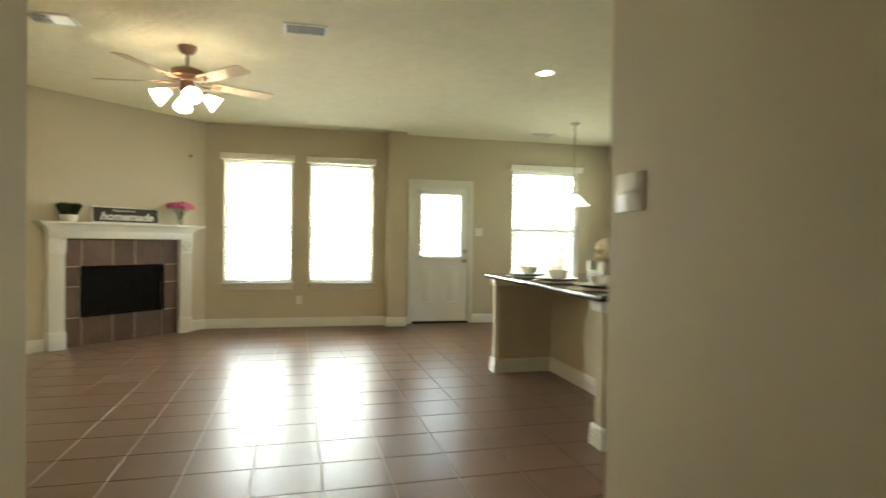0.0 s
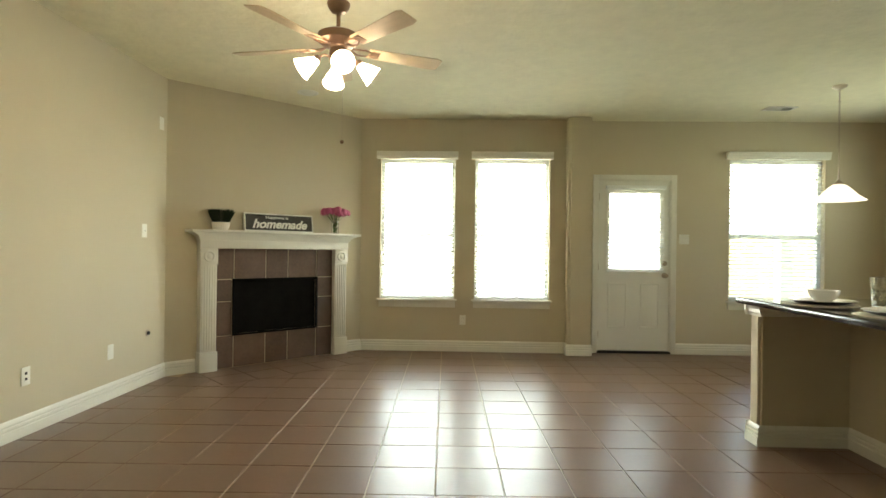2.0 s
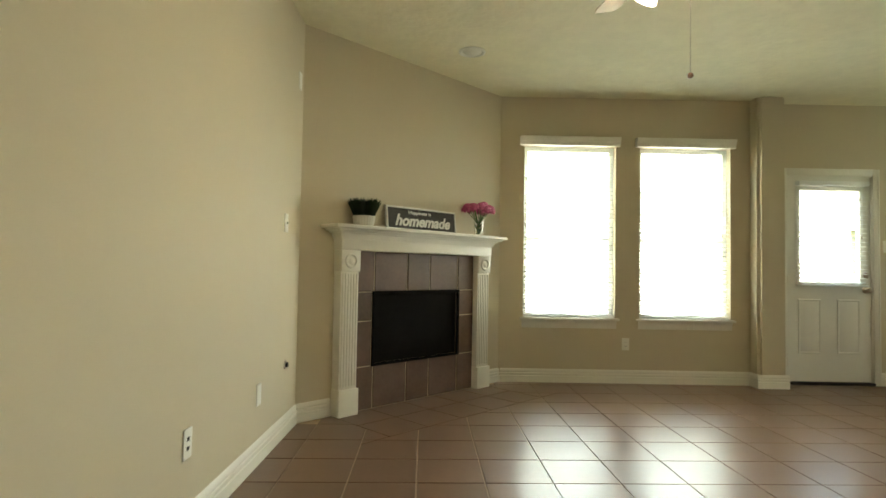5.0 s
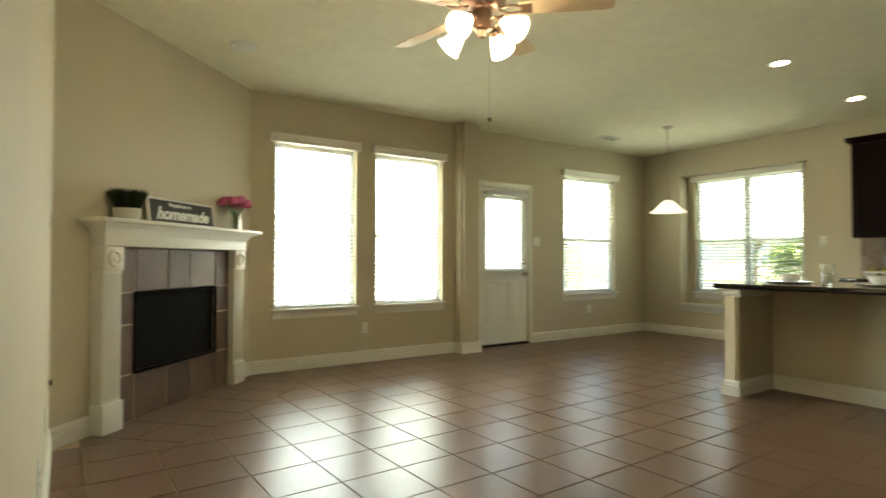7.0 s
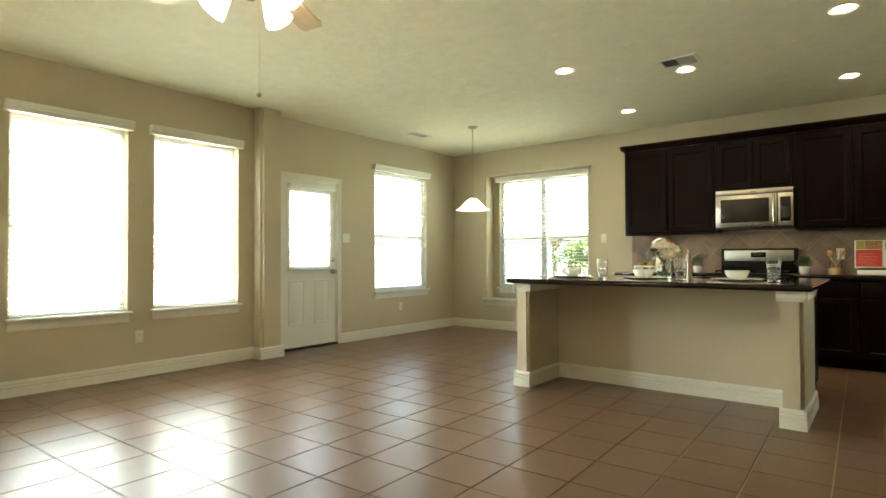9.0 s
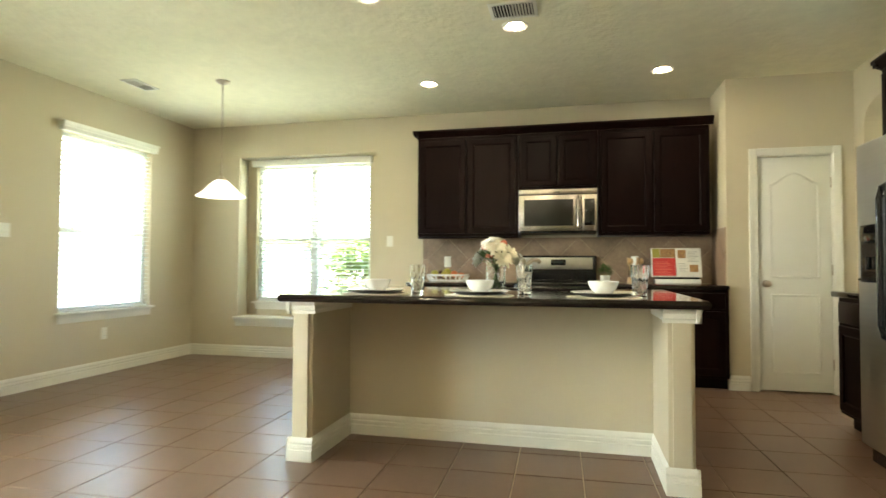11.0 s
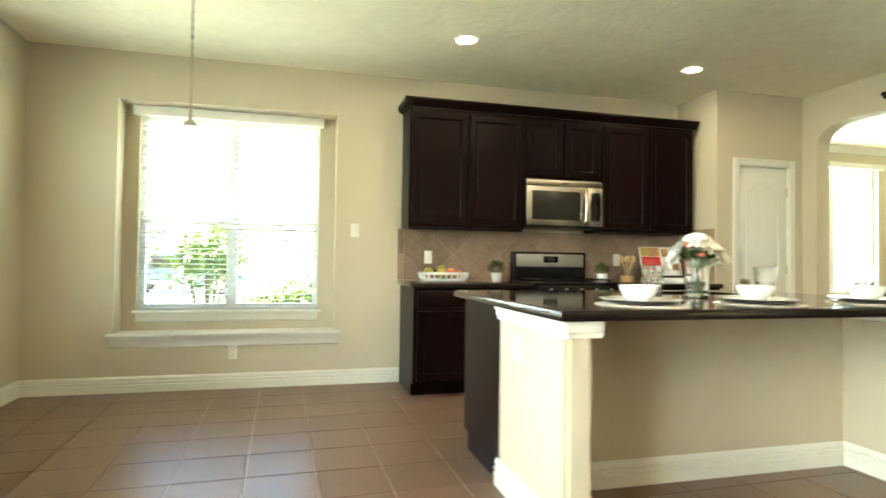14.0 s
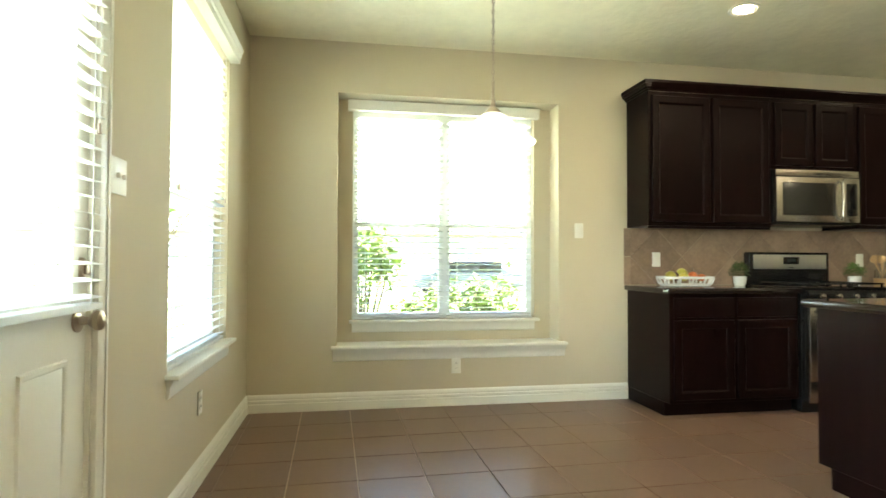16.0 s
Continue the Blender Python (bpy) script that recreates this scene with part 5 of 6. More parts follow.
def leaf(bm, at, d, ln, w):
    at, d = Vector(at), Vector(d).normalized()
    side = d.cross(Vector((0, 0, 1)))
    side = side.normalized() if side.length > 0.01 else Vector((1, 0, 0))
    up = side.cross(d) * ln * 0.12
    v = [bm.verts.new(at), bm.verts.new(at + d * ln * 0.5 + side * w / 2 + up), bm.verts.new(at + d * ln), bm.verts.new(at + d * ln * 0.5 - side * w / 2 + up), bm.verts.new(at + d * ln * 0.5)]
    for a, b in ((0, 1), (1, 2), (2, 3), (3, 0)):
        bm.faces.new((v[a], v[b], v[4]))


rnd = random.Random(5)
vs = thing("flower_vase", 2.94, 4.03, TOP, label="clear glass vase of cream, white and coral flowers", category="flower vase")
part("vase", lathe([(0, 0), (0.055, 0), (0.06, 0.006), (0.062, 0.19), (0.059, 0.19), (0.056, 0.016), (0, 0.014)], 36), M_GLASS, vs, "clear glass cylinder")
st = bmesh.new()
lf = bmesh.new()
heads = []
for k in range(13):
    a, r = k * 2.4, 0.02 + 0.10 * math.sqrt(k / 13)
    h = 0.285 - 0.75 * r * r / 0.1 + 0.03 * rnd.random()
    top = (r * math.cos(a), r * math.sin(a), h)
    tube(st, [(-0.03 * math.cos(a), -0.03 * math.sin(a), 0.02), (0.01 * math.cos(a), 0.01 * math.sin(a), 0.15), top], 0.0028, 5)
    heads.append(top)
    for q in range(4):
        b = a + rnd.uniform(-0.9, 0.9)
        leaf(lf, (0.6 * top[0], 0.6 * top[1], 0.20), (math.cos(b), math.sin(b), 0.7), 0.085, 0.032)
part("stems", st, M_STEM, vs)
part("leaves", lf, M_LEAF, vs, smooth=False)
for k, h in enumerate(heads):
    if k in (2, 6, 9):
        part("blossom", petal_head(bmesh.new(), (h[0] * 0.8, h[1] * 0.8, h[2] + 0.02), 0.026, 40, rnd), M_CORAL, vs, "coral blossom", smooth=False)
    else:
        white = h[1] > 0.0
        part("blossom", daisy_head(bmesh.new(), h, (h[0] * 9, h[1] * 9, 0.55), 0.066, rnd), M_WHITEPETAL if white else M_CREAM, vs, "white blossom" if white else "cream blossom", smooth=False)


def shrub_pot(x, y):
    o = thing("potted_plant", x, y, TOP, label="small green shrub in a white ceramic pot", category="potted plant", group="small plants on the worktop")
    part("pot", lathe([(0, 0), (0.036, 0), (0.046, 0.03), (0.05, 0.075), (0.046, 0.076), (0.042, 0.06), (0, 0.06)], 28), M_CERAMIC, o)
    lb = bmesh.new()
    rr = random.Random(int(y * 100))
    for k in range(330):
        u, ph = rr.random(), rr.uniform(0, 6.283)
        th = math.acos(1 - 1.4 * u)
        d = Vector((math.sin(th) * math.cos(ph), math.sin(th) * math.sin(ph), math.cos(th)))
        leaf(lb, Vector((0, 0, 0.105)) + d * rr.uniform(0.035, 0.075) * Vector((1, 1, 0.85)).length / 1.65, d + Vector((rr.uniform(-.6, .6), rr.uniform(-.6, .6), rr.uniform(-.2, .6))), 0.022, 0.014)
    part("foliage", lb, M_LEAF, o, smooth=False)
    return o


shrub_pot(5.17, 4.325)
shrub_pot(5.17, 3.27)

# fruit basket
fbk = thing("fruit_basket", 5.12, 4.83, TOP, 90, label="white slatted ceramic basket of fruit on the worktop", category="fruit basket")
nb = bmesh.new()
def oval(w, d, z):
    return [nb.verts.new((w * math.copysign(abs(math.cos(t)) ** 0.6, math.cos(t)), d * math.copysign(abs(math.sin(t)) ** 0.6, math.sin(t)), z)) for t in [2 * math.pi * i / 40 for i in range(40)]]
r0, r1 = oval(0.19, 0.085, 0.004), oval(0.195, 0.09, 0.02)
nb.faces.new(r0)
for i in range(40):
    nb.faces.new((r0[i], r0[(i + 1) % 40], r1[(i + 1) % 40], r1[i]))
part("tray", nb, M_CERAMIC, fbk)
nb = bmesh.new()
ra, rb2, rc = oval(0.215, 0.105, 0.058), oval(0.222, 0.11, 0.078), oval(0.214, 0.102, 0.078)
for p, q in ((ra, rb2), (rb2, rc)):
    for i in range(40):
        nb.faces.new((p[i], p[(i + 1) % 40], q[(i + 1) % 40], q[i]))
part("rim", nb, M_CERAMIC, fbk)
for i in range(0, 40, 2):
    t = 2 * math.pi * i / 40
    c, s = math.copysign(abs(math.cos(t)) ** 0.6, math.cos(t)), math.copysign(abs(math.sin(t)) ** 0.6, math.sin(t))
    part("slat", tube(bmesh.new(), [(0.194 * c, 0.089 * s, 0.018), (0.207 * c, 0.098 * s, 0.04), (0.217 * c, 0.106 * s, 0.062)], 0.008, 6), M_CERAMIC, fbk)


def fruit(name, x, y, z, r, material, label, squash=0.92):
    o = thing(name, x, y, z, label=label, category="fruit")
    part("flesh", ball(bmesh.new(), (0, 0, 0), r, squash, 18), material, o)
    part("stalk", tube(bmesh.new(), [(0, 0, r * squash * 0.9), (0.003, 0.002, r * squash + 0.012)], 0.0016, 5), M_BARK, o)


fruit("apple", 5.10, 4.965, TOP + 0.082, 0.040, M_APPLE, "green apple in the white basket")
fruit("apple", 5.14, 4.845, TOP + 0.098, 0.043, M_APPLE, "large green apple on top of the fruit")
fruit("apple", 5.09, 4.86, TOP + 0.074, 0.036, M_APPLE, "green apple in the white basket")
fruit("pear", 5.14, 4.91, TOP + 0.075, 0.036, M_PEAR, "brown pear in the white basket", 1.1)
fruit("peach", 5.12, 4.765, TOP + 0.08, 0.037, M_PEACH, "orange red peach in the white basket")
fruit("peach", 5.12, 4.69, TOP + 0.068, 0.03, M_PEACH, "small red peach in the white basket")

# utensils
ut = thing("utensil_jar", 5.17, 3.00, TOP, label="glass jar of wooden utensils in a wooden holder", category="utensil jar")
part("wooden_holder", lathe([(0, 0), (0.06, 0), (0.062, 0.004), (0.062, 0.058), (0.056, 0.058), (0.054, 0.006), (0, 0.006)], 28), M_WOODUT, ut)
part("jar", lathe([(0, 0.007), (0.05, 0.007), (0.052, 0.012), (0.052, 0.13), (0.049, 0.13), (0.048, 0.016), (0, 0.014)], 28), M_GLASS, ut)
for k in range(6):
    a = k * 1.05 + 0.3
    ub = tube(bmesh.new(), [(-0.02 * math.cos(a), -0.02 * math.sin(a), 0.02), (0.06 * math.cos(a), 0.06 * math.sin(a), 0.20)], 0.005, 6)
    if k % 2 == 0:
        ball(ub, (0.067 * math.cos(a), 0.067 * math.sin(a), 0.215), 0.022, 1.3, 10)
    else:
        box(ub, 0.05 * math.cos(a) - 0.018, 0.06 * math.sin(a) - 0.004, 0.185, 0.07 * math.cos(a) + 0.018, 0.06 * math.sin(a) + 0.004, 0.25)
    part("wooden_spoon", ub, M_WOODUT, ut)

# cookbook on a stand
ck = thing("cookbook_stand", 5.16, 2.62, TOP, -90, label="white tray stand holding an open cookbook", category="book stand")
part("tray", rbox(-0.20, -0.09, 0.0, 0.20, 0.06, 0.045, 0.008), M_CERAMIC, ck)
part("ledge", rbox(-0.19, -0.05, 0.0455, 0.19, 0.03, 0.062, 0.003), M_BLACK, ck)
bk = thing("open_cookbook", 5.16, 2.62, TOP + 0.063, -90, label="open cookbook with a red recipe page and photographs", category="book")
TILT_B = pose(0, 0.0, 0, -14, 0, 0)
for s, nm in ((-1, "left_page"), (1, "right_page")):
    pg = place(part(nm, rbox(0.002, -0.008, 0.0, 0.225, 0.008, 0.285, 0.003), M_PAPER, bk, "printed white page"), TILT_B @ pose(-0.225 if s < 0 else 0.0, 0, 0, 0, 0, 0))
    if s < 0:
        part("red_block", boxes((0.014, -0.0092, 0.012, 0.222, -0.0084, 0.185)), M_RED, pg, "red recipe panel")
        part("photograph", boxes((0.085, -0.0092, 0.19, 0.222, -0.0084, 0.278)), M_FOOD, pg, "photograph of food")
        part("title_block", boxes((0.014, -0.0092, 0.19, 0.083, -0.0084, 0.278)), M_APPLE, pg)
        for k in range(9):
            part("text_line", boxes((0.03, -0.0099, 0.024 + k * 0.015, 0.19 - 0.02 * (k % 3), -0.0094, 0.028 + k * 0.015)), M_CORAL, pg)
    else:
        part("photograph", boxes((0.018, -0.0092, 0.185, 0.09, -0.0084, 0.265)), M_FOOD, pg, "photograph of food")
        part("photograph", boxes((0.12, -0.0092, 0.05, 0.195, -0.0084, 0.12)), M_FOOD, pg, "photograph of food")
        for k in range(7):
            part("text_line", boxes((0.105, -0.0092, 0.15 + k * 0.016, 0.2 - 0.015 * (k % 3), -0.0086, 0.153 + k * 0.016)), M_INK, pg)
        for k in range(6):
            part("text_line", boxes((0.022, -0.0092, 0.05 + k * 0.016, 0.1 - 0.015 * (k % 2), -0.0086, 0.053 + k * 0.016)), M_INK, pg)

# ---- things on the mantel ----
U, NRM = Vector((0.70711, 0.70711, 0)), Vector((0.70711, -0.70711, 0))
MID = Vector((-1.475, 7.275, 0))


def on_mantel(u, n):
    return MID + U * u + NRM * n


MZ = 1.3625
q = on_mantel(-0.635, 0.10)
gp = thing("grass_plant", q.x, q.y, MZ, 45, label="dark green artificial grass in a ribbed white pot", category="potted plant")
pot = lathe([(0, 0), (0.066, 0), (0.077, 0.03), (0.083, 0.075), (0.077, 0.075), (0.072, 0.062), (0, 0.062)], 48)
for v in pot.verts:
    rr = math.hypot(v.co.x, v.co.y)
    if rr > 0.05:
        k = 1 + 0.02 * math.cos(24 * math.atan2(v.co.y, v.co.x))
        v.co.x *= k
        v.co.y *= k
part("pot", pot, M_POT, gp, "ribbed white pot")
gb = bmesh.new()
rnd = random.Random(8)
for k in range(620):
    a, r = rnd.uniform(0, 6.283), 0.072 * math.sqrt(rnd.random())
    d = Vector((math.cos(a) * r * 7, math.sin(a) * r * 7, 1.0 + rnd.uniform(0, 0.5)))
    leaf(gb, (r * math.cos(a), r * math.sin(a), 0.06), d, rnd.uniform(0.10, 0.155), 0.007)
part("grass", gb, M_DARKLEAF, gp, smooth=False)

q = on_mantel(0.005, 0.055)
sg = thing("wooden_sign", q.x, q.y, MZ, 45, label="framed charcoal wooden sign with white lettering on the mantel", category="sign")
SWD, SHT = 0.39, 0.19
LEAN = pose(0, 0, 0, -7, 0, 0)
place(part("board", rbox(-SWD + 0.012, -0.006, 0.012, SWD - 0.012, 0.006, SHT - 0.012, 0.001, 1), M_SIGN, sg, "charcoal plank board"), LEAN)
for nm, b in (("frame_bottom", (-SWD, -0.014, 0, SWD, 0.008, 0.014)), ("frame_top", (-SWD, -0.014, SHT - 0.014, SWD, 0.008, SHT)), ("frame_side", (-SWD, -0.014, 0.0142, -SWD + 0.016, 0.008, SHT - 0.0142)), ("frame_side", (SWD - 0.014, -0.014, 0.0142, SWD, 0.008, SHT - 0.0142))):
    place(part(nm, rbox(*b, 0.002, 1), M_SIGNFRAME, sg), LEAN)


def lettering(text, size, x, z, parent, m, thick=0.002, shear=0.0, bold=0.0, width=None, label=""):
    cu = bpy.data.curves.new("lettering", "FONT")
    cu.body, cu.size, cu.extrude, cu.shear, cu.offset = text, size, thick, shear, bold
    cu.align_x, cu.align_y = "CENTER", "CENTER"
    tmp = new("lettering", cu)
    dg = bpy.context.evaluated_depsgraph_get()
    me = bpy.data.meshes.new_from_object(tmp.evaluated_get(dg))
    bpy.data.objects.remove(tmp)
    xs = [v.co.x for v in me.vertices]
    k = width / (max(xs) - min(xs)) if width else 1.0
    me.transform(Matrix.Diagonal((k, 1, 1, 1)))
    me.materials.append(M_LETTER)
    ob = new("lettering", me)
    ob.parent = parent
    ob.matrix_basis = m @ pose(x, -0.0075, z, 90, 0, 0)
    return tagged(ob, label)


lettering("Happiness is", 0.040, -0.03, 0.148, sg, LEAN, width=0.25, bold=0.0006, label="small white printed words")
lettering("homemade", 0.125, 0.0, 0.076, sg, LEAN, shear=0.35, bold=0.004, width=0.62, label="large white script word")

q = on_mantel(0.645, 0.10)
pv = thing("pink_flower_vase", q.x, q.y, MZ, 45, label="glass vase of pink flowers on the mantel", category="flower vase")
part("vase", lathe([(0, 0), (0.037, 0), (0.04, 0.004), (0.042, 0.14), (0.04, 0.14), (0.037, 0.012), (0, 0.01)], 28), M_GLASS, pv, "clear glass cylinder")
st, lf = bmesh.new(), bmesh.new()
heads = []
for k in range(17):
    a, r = k * 2.4, 0.025 + 0.105 * math.sqrt(k / 17)
    top = (1.2 * r * math.cos(a), 0.85 * r * math.sin(a), 0.262 - 2.4 * r * r + 0.02 * rnd.random())
    tube(st, [(-0.02 * math.cos(a), -0.02 * math.sin(a), 0.014), (0.005 * math.cos(a), 0.005 * math.sin(a), 0.1), top], 0.0025, 5)
    heads.append(top)
for k in range(5):
    a = k * 1.3
    leaf(lf, (0.012 * math.cos(a), 0.012 * math.sin(a), 0.02 + 0.012 * k), (math.cos(a) * 0.5, math.sin(a) * 0.5, 1), 0.07, 0.035)
part("stems", st, M_STEM, pv)
part("leaves", lf, M_LEAF, pv, smooth=False)
for h in heads:
    part("blossom", petal_head(bmesh.new(), h, 0.05, 70, rnd), M_PINK, pv, "pink blossom", smooth=False)

# ---- outdoors ----
structure("ground", boxes((-300, -300, -0.5, 300, 300, -0.25)), M_GRASS, "mown green lawn")
structure("patio", boxes((-1.0, NOOK + 0.16, -0.25, 6.2, 11.2, -0.12)), M_CONC, "pale concrete patio")
structure("road", boxes((24, -200, -0.25, 31, 200, -0.235)), M_ROAD, "grey asphalt street")
structure("pavement", boxes((21, -200, -0.25, 22.4, 200, -0.21)), M_CONC, "pale concrete pavement")
# lean-to roof over the patio
structure("patio_roof", boxes((2.6, NOOK + 0.16, 2.75, 6.2, 9.7, 2.9)), M_TRIM, "white painted patio roof")
single("patio_post", rbox(5.0, 9.48, -0.119, 5.18, 9.66, 2.749, 0.01), M_TRIM, label="white square post of the patio roof", category="post")

fence = thing("fence", 0, 15.5, -0.25, label="weathered cedar privacy fence behind the lawn", category="fence")
pk = mesh_of("picket", rbox(-0.069, -0.01, 0.03, 0.069, 0.01, 1.83, 0.004, 1), M_FENCE)
for i in range(150):
    place(part("picket", pk, None, fence), pose(-9 + i * 0.142, 0, 0.004 * (i % 3)))
for z in (0.4, 1.0, 1.6):
    part("rail", boxes((-9, 0.011, z, 12.2, 0.05, z + 0.09)), M_FENCE, fence)
for i in range(9):
    part("post", boxes((-9 + i * 2.6, 0.051, 0, -8.91 + i * 2.6, 0.141, 1.85)), M_FENCE, fence)


def house(x, y, w, d, h, rz, label):
    o = thing("house", x, y, -0.25, rz, label=label, category="house")
    part("wall", boxes((-w / 2, -d / 2, 0, w / 2, d / 2, h)), M_BRICK, o, smooth=False)
    rb = bmesh.new()
    e = 0.5
    lo = [rb.verts.new(p) for p in ((-w / 2 - e, -d / 2 - e, h), (w / 2 + e, -d / 2 - e, h), (w / 2 + e, d / 2 + e, h), (-w / 2 - e, d / 2 + e, h))]
    hi = [rb.verts.new(p) for p in ((-w / 2 + d * 0.4, 0, h + d * 0.36), (w / 2 - d * 0.4, 0, h + d * 0.36))]
    rb.faces.new((lo[0], lo[1], hi[1], hi[0])), rb.faces.new((lo[2], lo[3], hi[0], hi[1])), rb.faces.new((lo[1], lo[2], hi[1])), rb.faces.new((lo[3], lo[0], hi[0])), rb.faces.new(lo[::-1])
    part("roof", rb, M_ROOF, o, smooth=False)
    for k in range(4):
        x0 = -w / 2 + w * (k + 0.5) / 4 - 0.6
        wn_ = part("window", boxes((x0, -d / 2 - 0.03, 1.0, x0 + 1.2, -d / 2 - 0.002, 2.5)), M_TRIM, o)
        part("pane", boxes((x0 + 0.08, -d / 2 - 0.036, 1.08, x0 + 1.12, -d / 2 - 0.031, 2.42)), M_HOUSEGLASS, wn_)
    return o


house(-4, 27, 16, 9, 3.0, 0, "brick neighbouring house with a grey shingle roof behind the fence")
house(12, 28, 12, 9, 3.0, 0, "brick neighbouring house with a grey shingle roof")
house(42, 2, 18, 10, 3.2, -90, "brick house with a grey roof across the street")
house(42, 24, 16, 10, 3.2, -90, "brick house with a grey roof across the street")


def tree(x, y, h, r, seed, label, small=False):
    rr = random.Random(seed)
    o = thing("shrub" if small else "tree", x, y, -0.25, label=label, category="shrub" if small else "tree")
    tk = bmesh.new()
    ends = []
    if not small:
        tube(tk, [(0, 0, 0), (0.03, 0, h * 0.25), (0, 0.04, h * 0.5)], 0.13, 8, 0.08)
    for k in range(9):
        a = k * 2.4
        e = Vector((r * 0.7 * math.cos(a) * rr.uniform(.5, 1), r * 0.7 * math.sin(a) * rr.uniform(.5, 1), h * rr.uniform(0.6, 0.95)))
        tube(tk, [(0, 0, 0.0 if small else h * 0.35), e * 0.5 + Vector((0, 0, 0 if small else h * 0.15)), e], 0.025 if small else 0.05, 5, 0.008)
        ends.append(e)
    part("trunk", tk, M_BARK, o)
    cb = bmesh.new()
    for e in ends:
        for k in range(150 if not small else 60):
            d = Vector((rr.gauss(0, 1), rr.gauss(0, 1), rr.gauss(0, 0.8))) * r * 0.25
            leaf(cb, e + d, (rr.gauss(0, 1), rr.gauss(0, 1), rr.gauss(0, .6)), 0.18 if small else 0.22, 0.07 if small else 0.12)
    part("crown", cb, M_OUTLEAF, o, smooth=False)
    return o


tree(8.4, 7.2, 1.75, 0.5, 3, "leafy green shrub outside the breakfast window", True)
tree(9.0, 6.3, 0.85, 0.5, 4, "low green shrub outside the breakfast window", True)
tree(9.2, 5.4, 1.0, 0.5, 5, "low green shrub outside the breakfast window", True)
tree(17.5, 12.5, 4.5, 1.8, 6, "young leafy tree on the front lawn")
tree(7.0, 19.0, 6.0, 2.4, 9, "leafy tree behind the back fence")
tree(1.5, 20.0, 5.5, 2.2, 10, "leafy tree behind the back fence")


def car(x, y, rz, label):
    o = thing("parked_car", x, y, -0.235, rz, label=label, category="car")
    b = bmesh.new()
    side = [(-2.2, 0.35), (-2.25, 0.7), (-2.1, 0.9), (-1.4, 0.95), (-0.8, 1.42), (0.6, 1.45), (1.2, 0.98), (2.0, 0.85), (2.25, 0.65), (2.2, 0.35)]
    A, B = [b.verts.new((p[0], -0.85, p[1])) for p in side], [b.verts.new((p[0], 0.85, p[1])) for p in side]
    for i in range(len(side)):
        j = (i + 1) % len(side)
        b.faces.new((A[i], A[j], B[j], B[i]))
    b.faces.new(A[::-1]), b.faces.new(B)
    part("body", soft(b, 0.05, 2), M_CARPAINT, o)
    for s in (-1, 1):
        part("window", boxes((-1.15, s * 0.852, 0.98, 0.9, s * 0.862, 1.36)), M_BLACKGLASS, o)
        for wx in (-1.4, 1.4):
            w_ = part("wheel", lathe([(0, -0.1), (0.2, -0.1), (0.2, 0.1), (0, 0.1)], 20), M_STEEL, o)
            w_.matrix_basis = pose(wx, s * 0.78, 0.33, 90)
            part("tyre", lathe([(0.2, -0.11), (0.31, -0.11), (0.33, -0.08), (0.33, 0.08), (0.31, 0.11), (0.2, 0.11)], 24), M_RUBBER, w_)
    return o


car(22.9, 10.2, 90, "dark blue car parked at the kerb")
car(22.9, 2.7, 90, "dark blue car parked at the kerb")

# ---- floor tiles ----
PX = PY = 0.3425
GRID, SKEW = Vector((0.683, 4.841)), 1.5  # the tiles lie a little askew to the walls
CG, SG = math.cos(radians(SKEW)), math.sin(radians(SKEW))
HEARTH = 0.665


def uv(p):
    r = Vector((p[0], p[1], 0)) - MID
    return r.dot(U), r.dot(NRM)


def half(u=None, n=None):
    """The clip row for a line of constant u or n round the hearth."""
    if n is not None:
        return NRM.x, NRM.y, MID.dot(NRM) + n
    return U.x, U.y, MID.dot(U) + u


def flip(row):
    return tuple(-c for c in row)


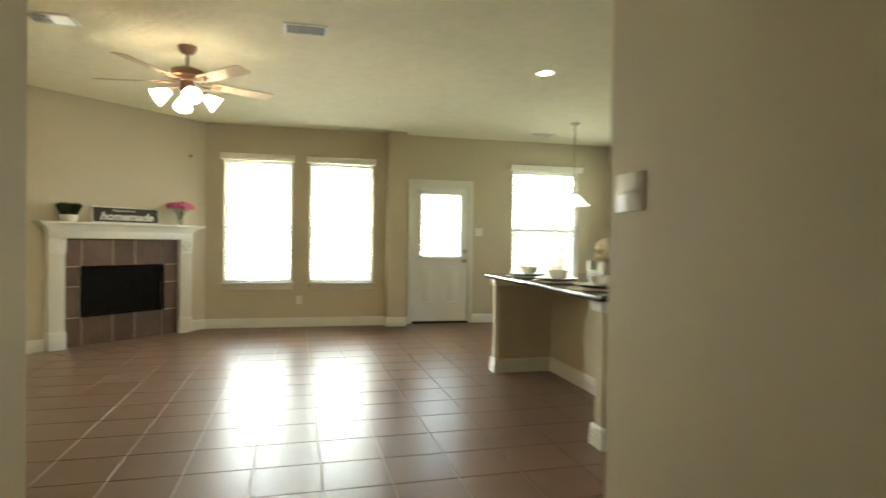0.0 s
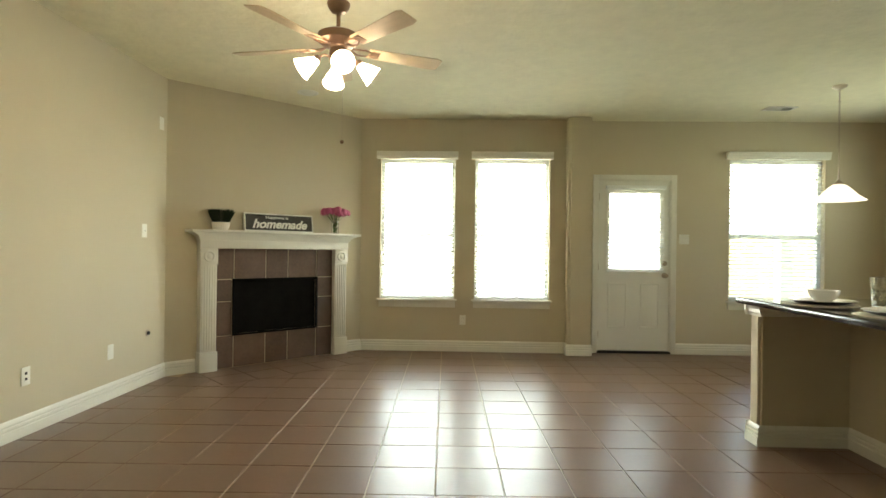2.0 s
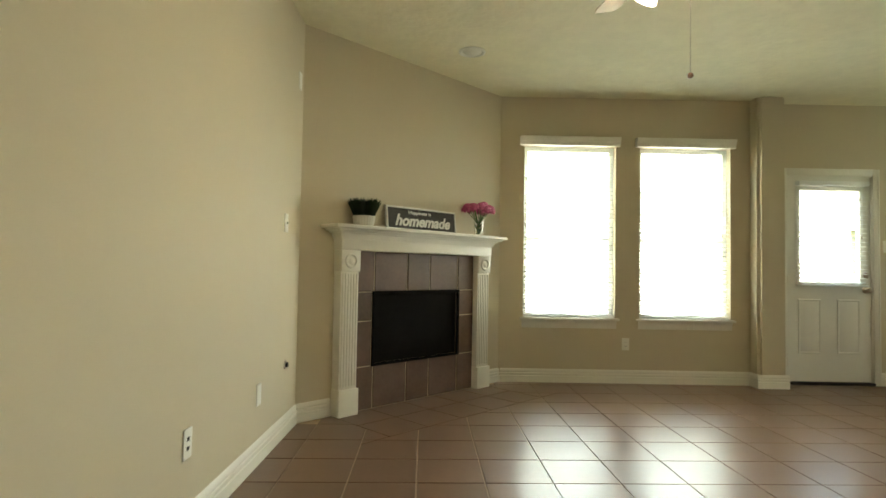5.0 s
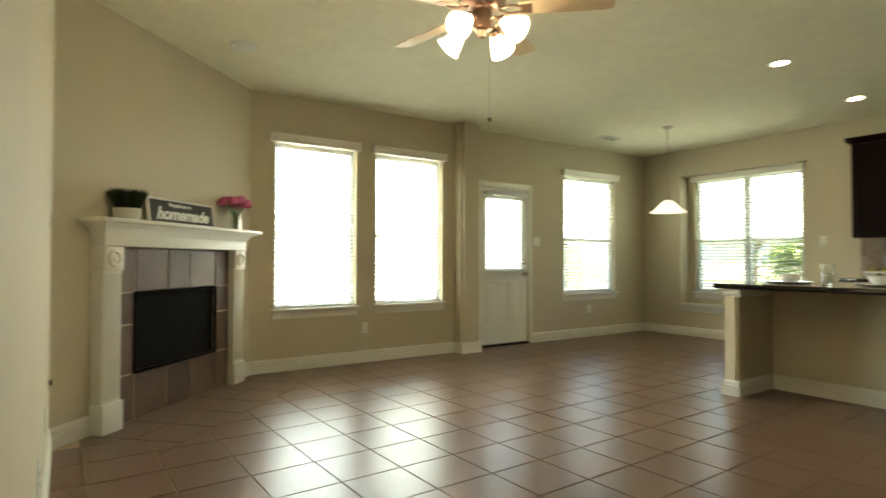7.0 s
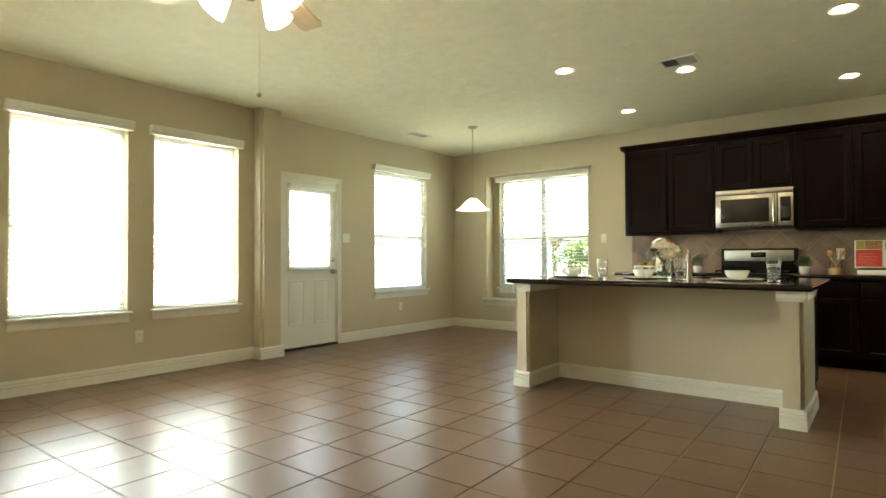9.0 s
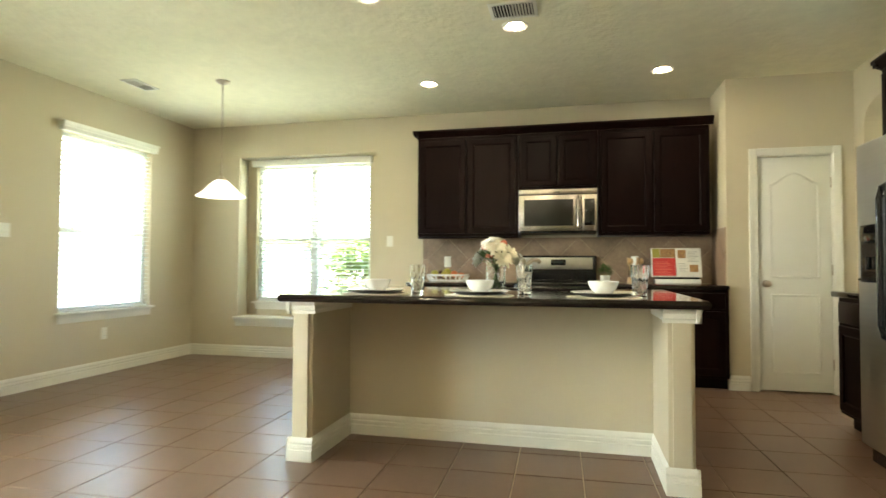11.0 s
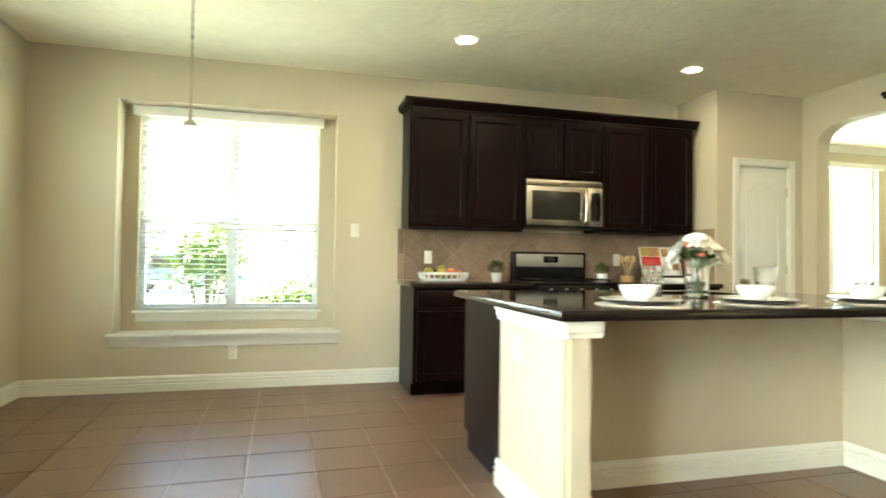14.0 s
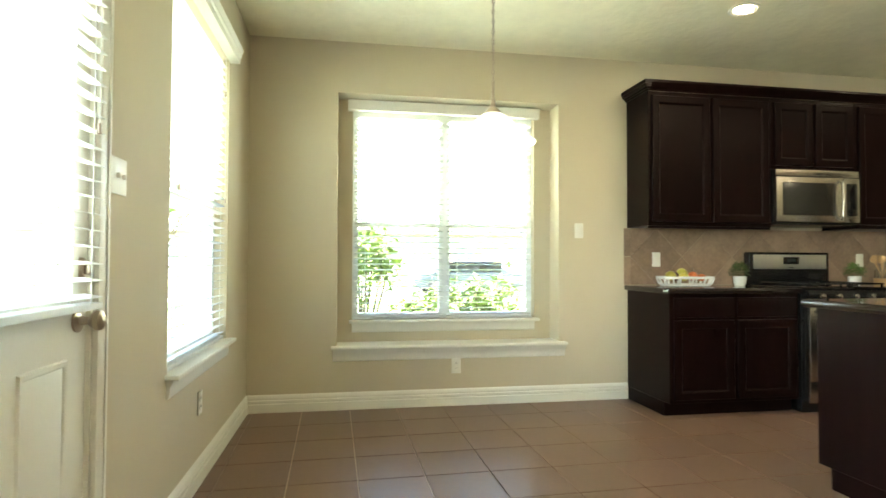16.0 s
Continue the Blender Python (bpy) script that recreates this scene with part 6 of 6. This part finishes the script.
square = mesh_of("tile", slab([(-PX / 2, -PY / 2), (PX / 2, -PY / 2), (PX / 2, PY / 2), (-PX / 2, PY / 2)], 0.006, lambda a, b, h: Vector((a, b, h - 0.006)), 0.0042), M_TILE, False)
rooms = [(WEST, STUB, EAST, NOOK), (-3.35, STUB, WEST, WEND), (HALL_W, -2.2, HALL_E, STUB), (HALL_E, SOUTH, PANTRY_X, STUB), (ARCH[0], SOUTH - T, ARCH[1], SOUTH), (HALL_E + T + 0.1, -3.2, 6.5, SOUTH - T)]
placed = []
for x0, y0, x1, y1 in rooms:
    for i in range(math.floor((x0 - GRID.x) / PX) - 1, math.ceil((x1 - GRID.x) / PX) + 1):
        for j in range(math.floor((y0 - GRID.y) / PY) - 1, math.ceil((y1 - GRID.y) / PY) + 1):
            poly = [(GRID.x + a * PX * CG - b * PY * SG, GRID.y + a * PX * SG + b * PY * CG) for a, b in ((i, j), (i + 1, j), (i + 1, j + 1), (i, j + 1))]
            whole = True
            for row in ((1, 0, x1), (-1, 0, -x0), (0, 1, y1), (0, -1, -y0)):
                c = clip(poly, *row)
                whole &= len(c) == 4 and abs(area(c) - area(poly)) < 1e-6 if len(c) >= 3 else False
                poly = c
                if len(poly) < 3:
                    break
            if len(poly) < 3 or area(poly) < 0.002:
                continue
            pieces = [poly]
            us = [uv(p) for p in poly]
            if min(n for _, n in us) < HEARTH and min(abs(u) for u, _ in us) < 0.84 and x0 == WEST:
                whole = False
                inside = clip(poly, *half(n=HEARTH))
                pieces = [clip(poly, *flip(half(n=HEARTH)))]
                if len(inside) >= 3:
                    pieces += [clip(inside, *half(u=-0.825)), clip(inside, *flip(half(u=0.825)))]
            for p in pieces:
                if len(p) < 3 or area(p) < 0.0006:
                    continue
                n_ = sum(uv(v)[1] for v in p) / len(p)
                if x0 == WEST and n_ < -0.02:
                    continue
                placed.append((p, whole, x0 == WEST or x0 == HALL_W))
# hearth tiles follow the fireplace
k = -0.825
while k < 0.82:
    e = min(k + 0.335, 0.825)
    for n0, n1 in ((0.0, 0.333), (0.333, HEARTH)):
        pts = [MID + U * a + NRM * b for a, b in ((k, n0), (e, n0), (e, n1), (k, n1))]
        placed.append(([(p.x, p.y) for p in pts], False, True))
    k += 0.335


def mid(p):
    return sum(v[0] for v in p) / len(p), sum(v[1] for v in p) / len(p)


def order(row):
    """Pieces along the middle of the living room and before the island first."""
    x, y = mid(row[0])
    return (0 if row[2] else 1, abs(x - 0.6) + 0.8 * abs(y - 5.2))


placed.sort(key=order)
rest = bmesh.new()
for i, (p, whole, _) in enumerate(placed):
    if i < 300:
        if whole:
            cx, cy = mid(p)
            place(part("tile", square, None, floor_slab), pose(cx, cy, 0, 0, 0, SKEW))
        else:
            part("tile", slab(p, 0.006, lambda a, b, h: Vector((a, b, h - 0.006)), 0.0042), M_TILE, floor_slab, smooth=False)
    else:
        cx, cy = mid(p)
        lo = [rest.verts.new((x + (cx - x) * 0.012, y + (cy - y) * 0.012, -0.006)) for x, y in p]
        hi = [rest.verts.new((x + (cx - x) * 0.018, y + (cy - y) * 0.018, 0.0)) for x, y in p]
        rest.faces.new(hi)
        for a in range(len(p)):
            rest.faces.new((lo[a], lo[(a + 1) % len(p)], hi[(a + 1) % len(p)], hi[a]))
tagged(part("tile_field", rest, M_TILE_FIELD, floor_slab, smooth=False), kind="stuff")
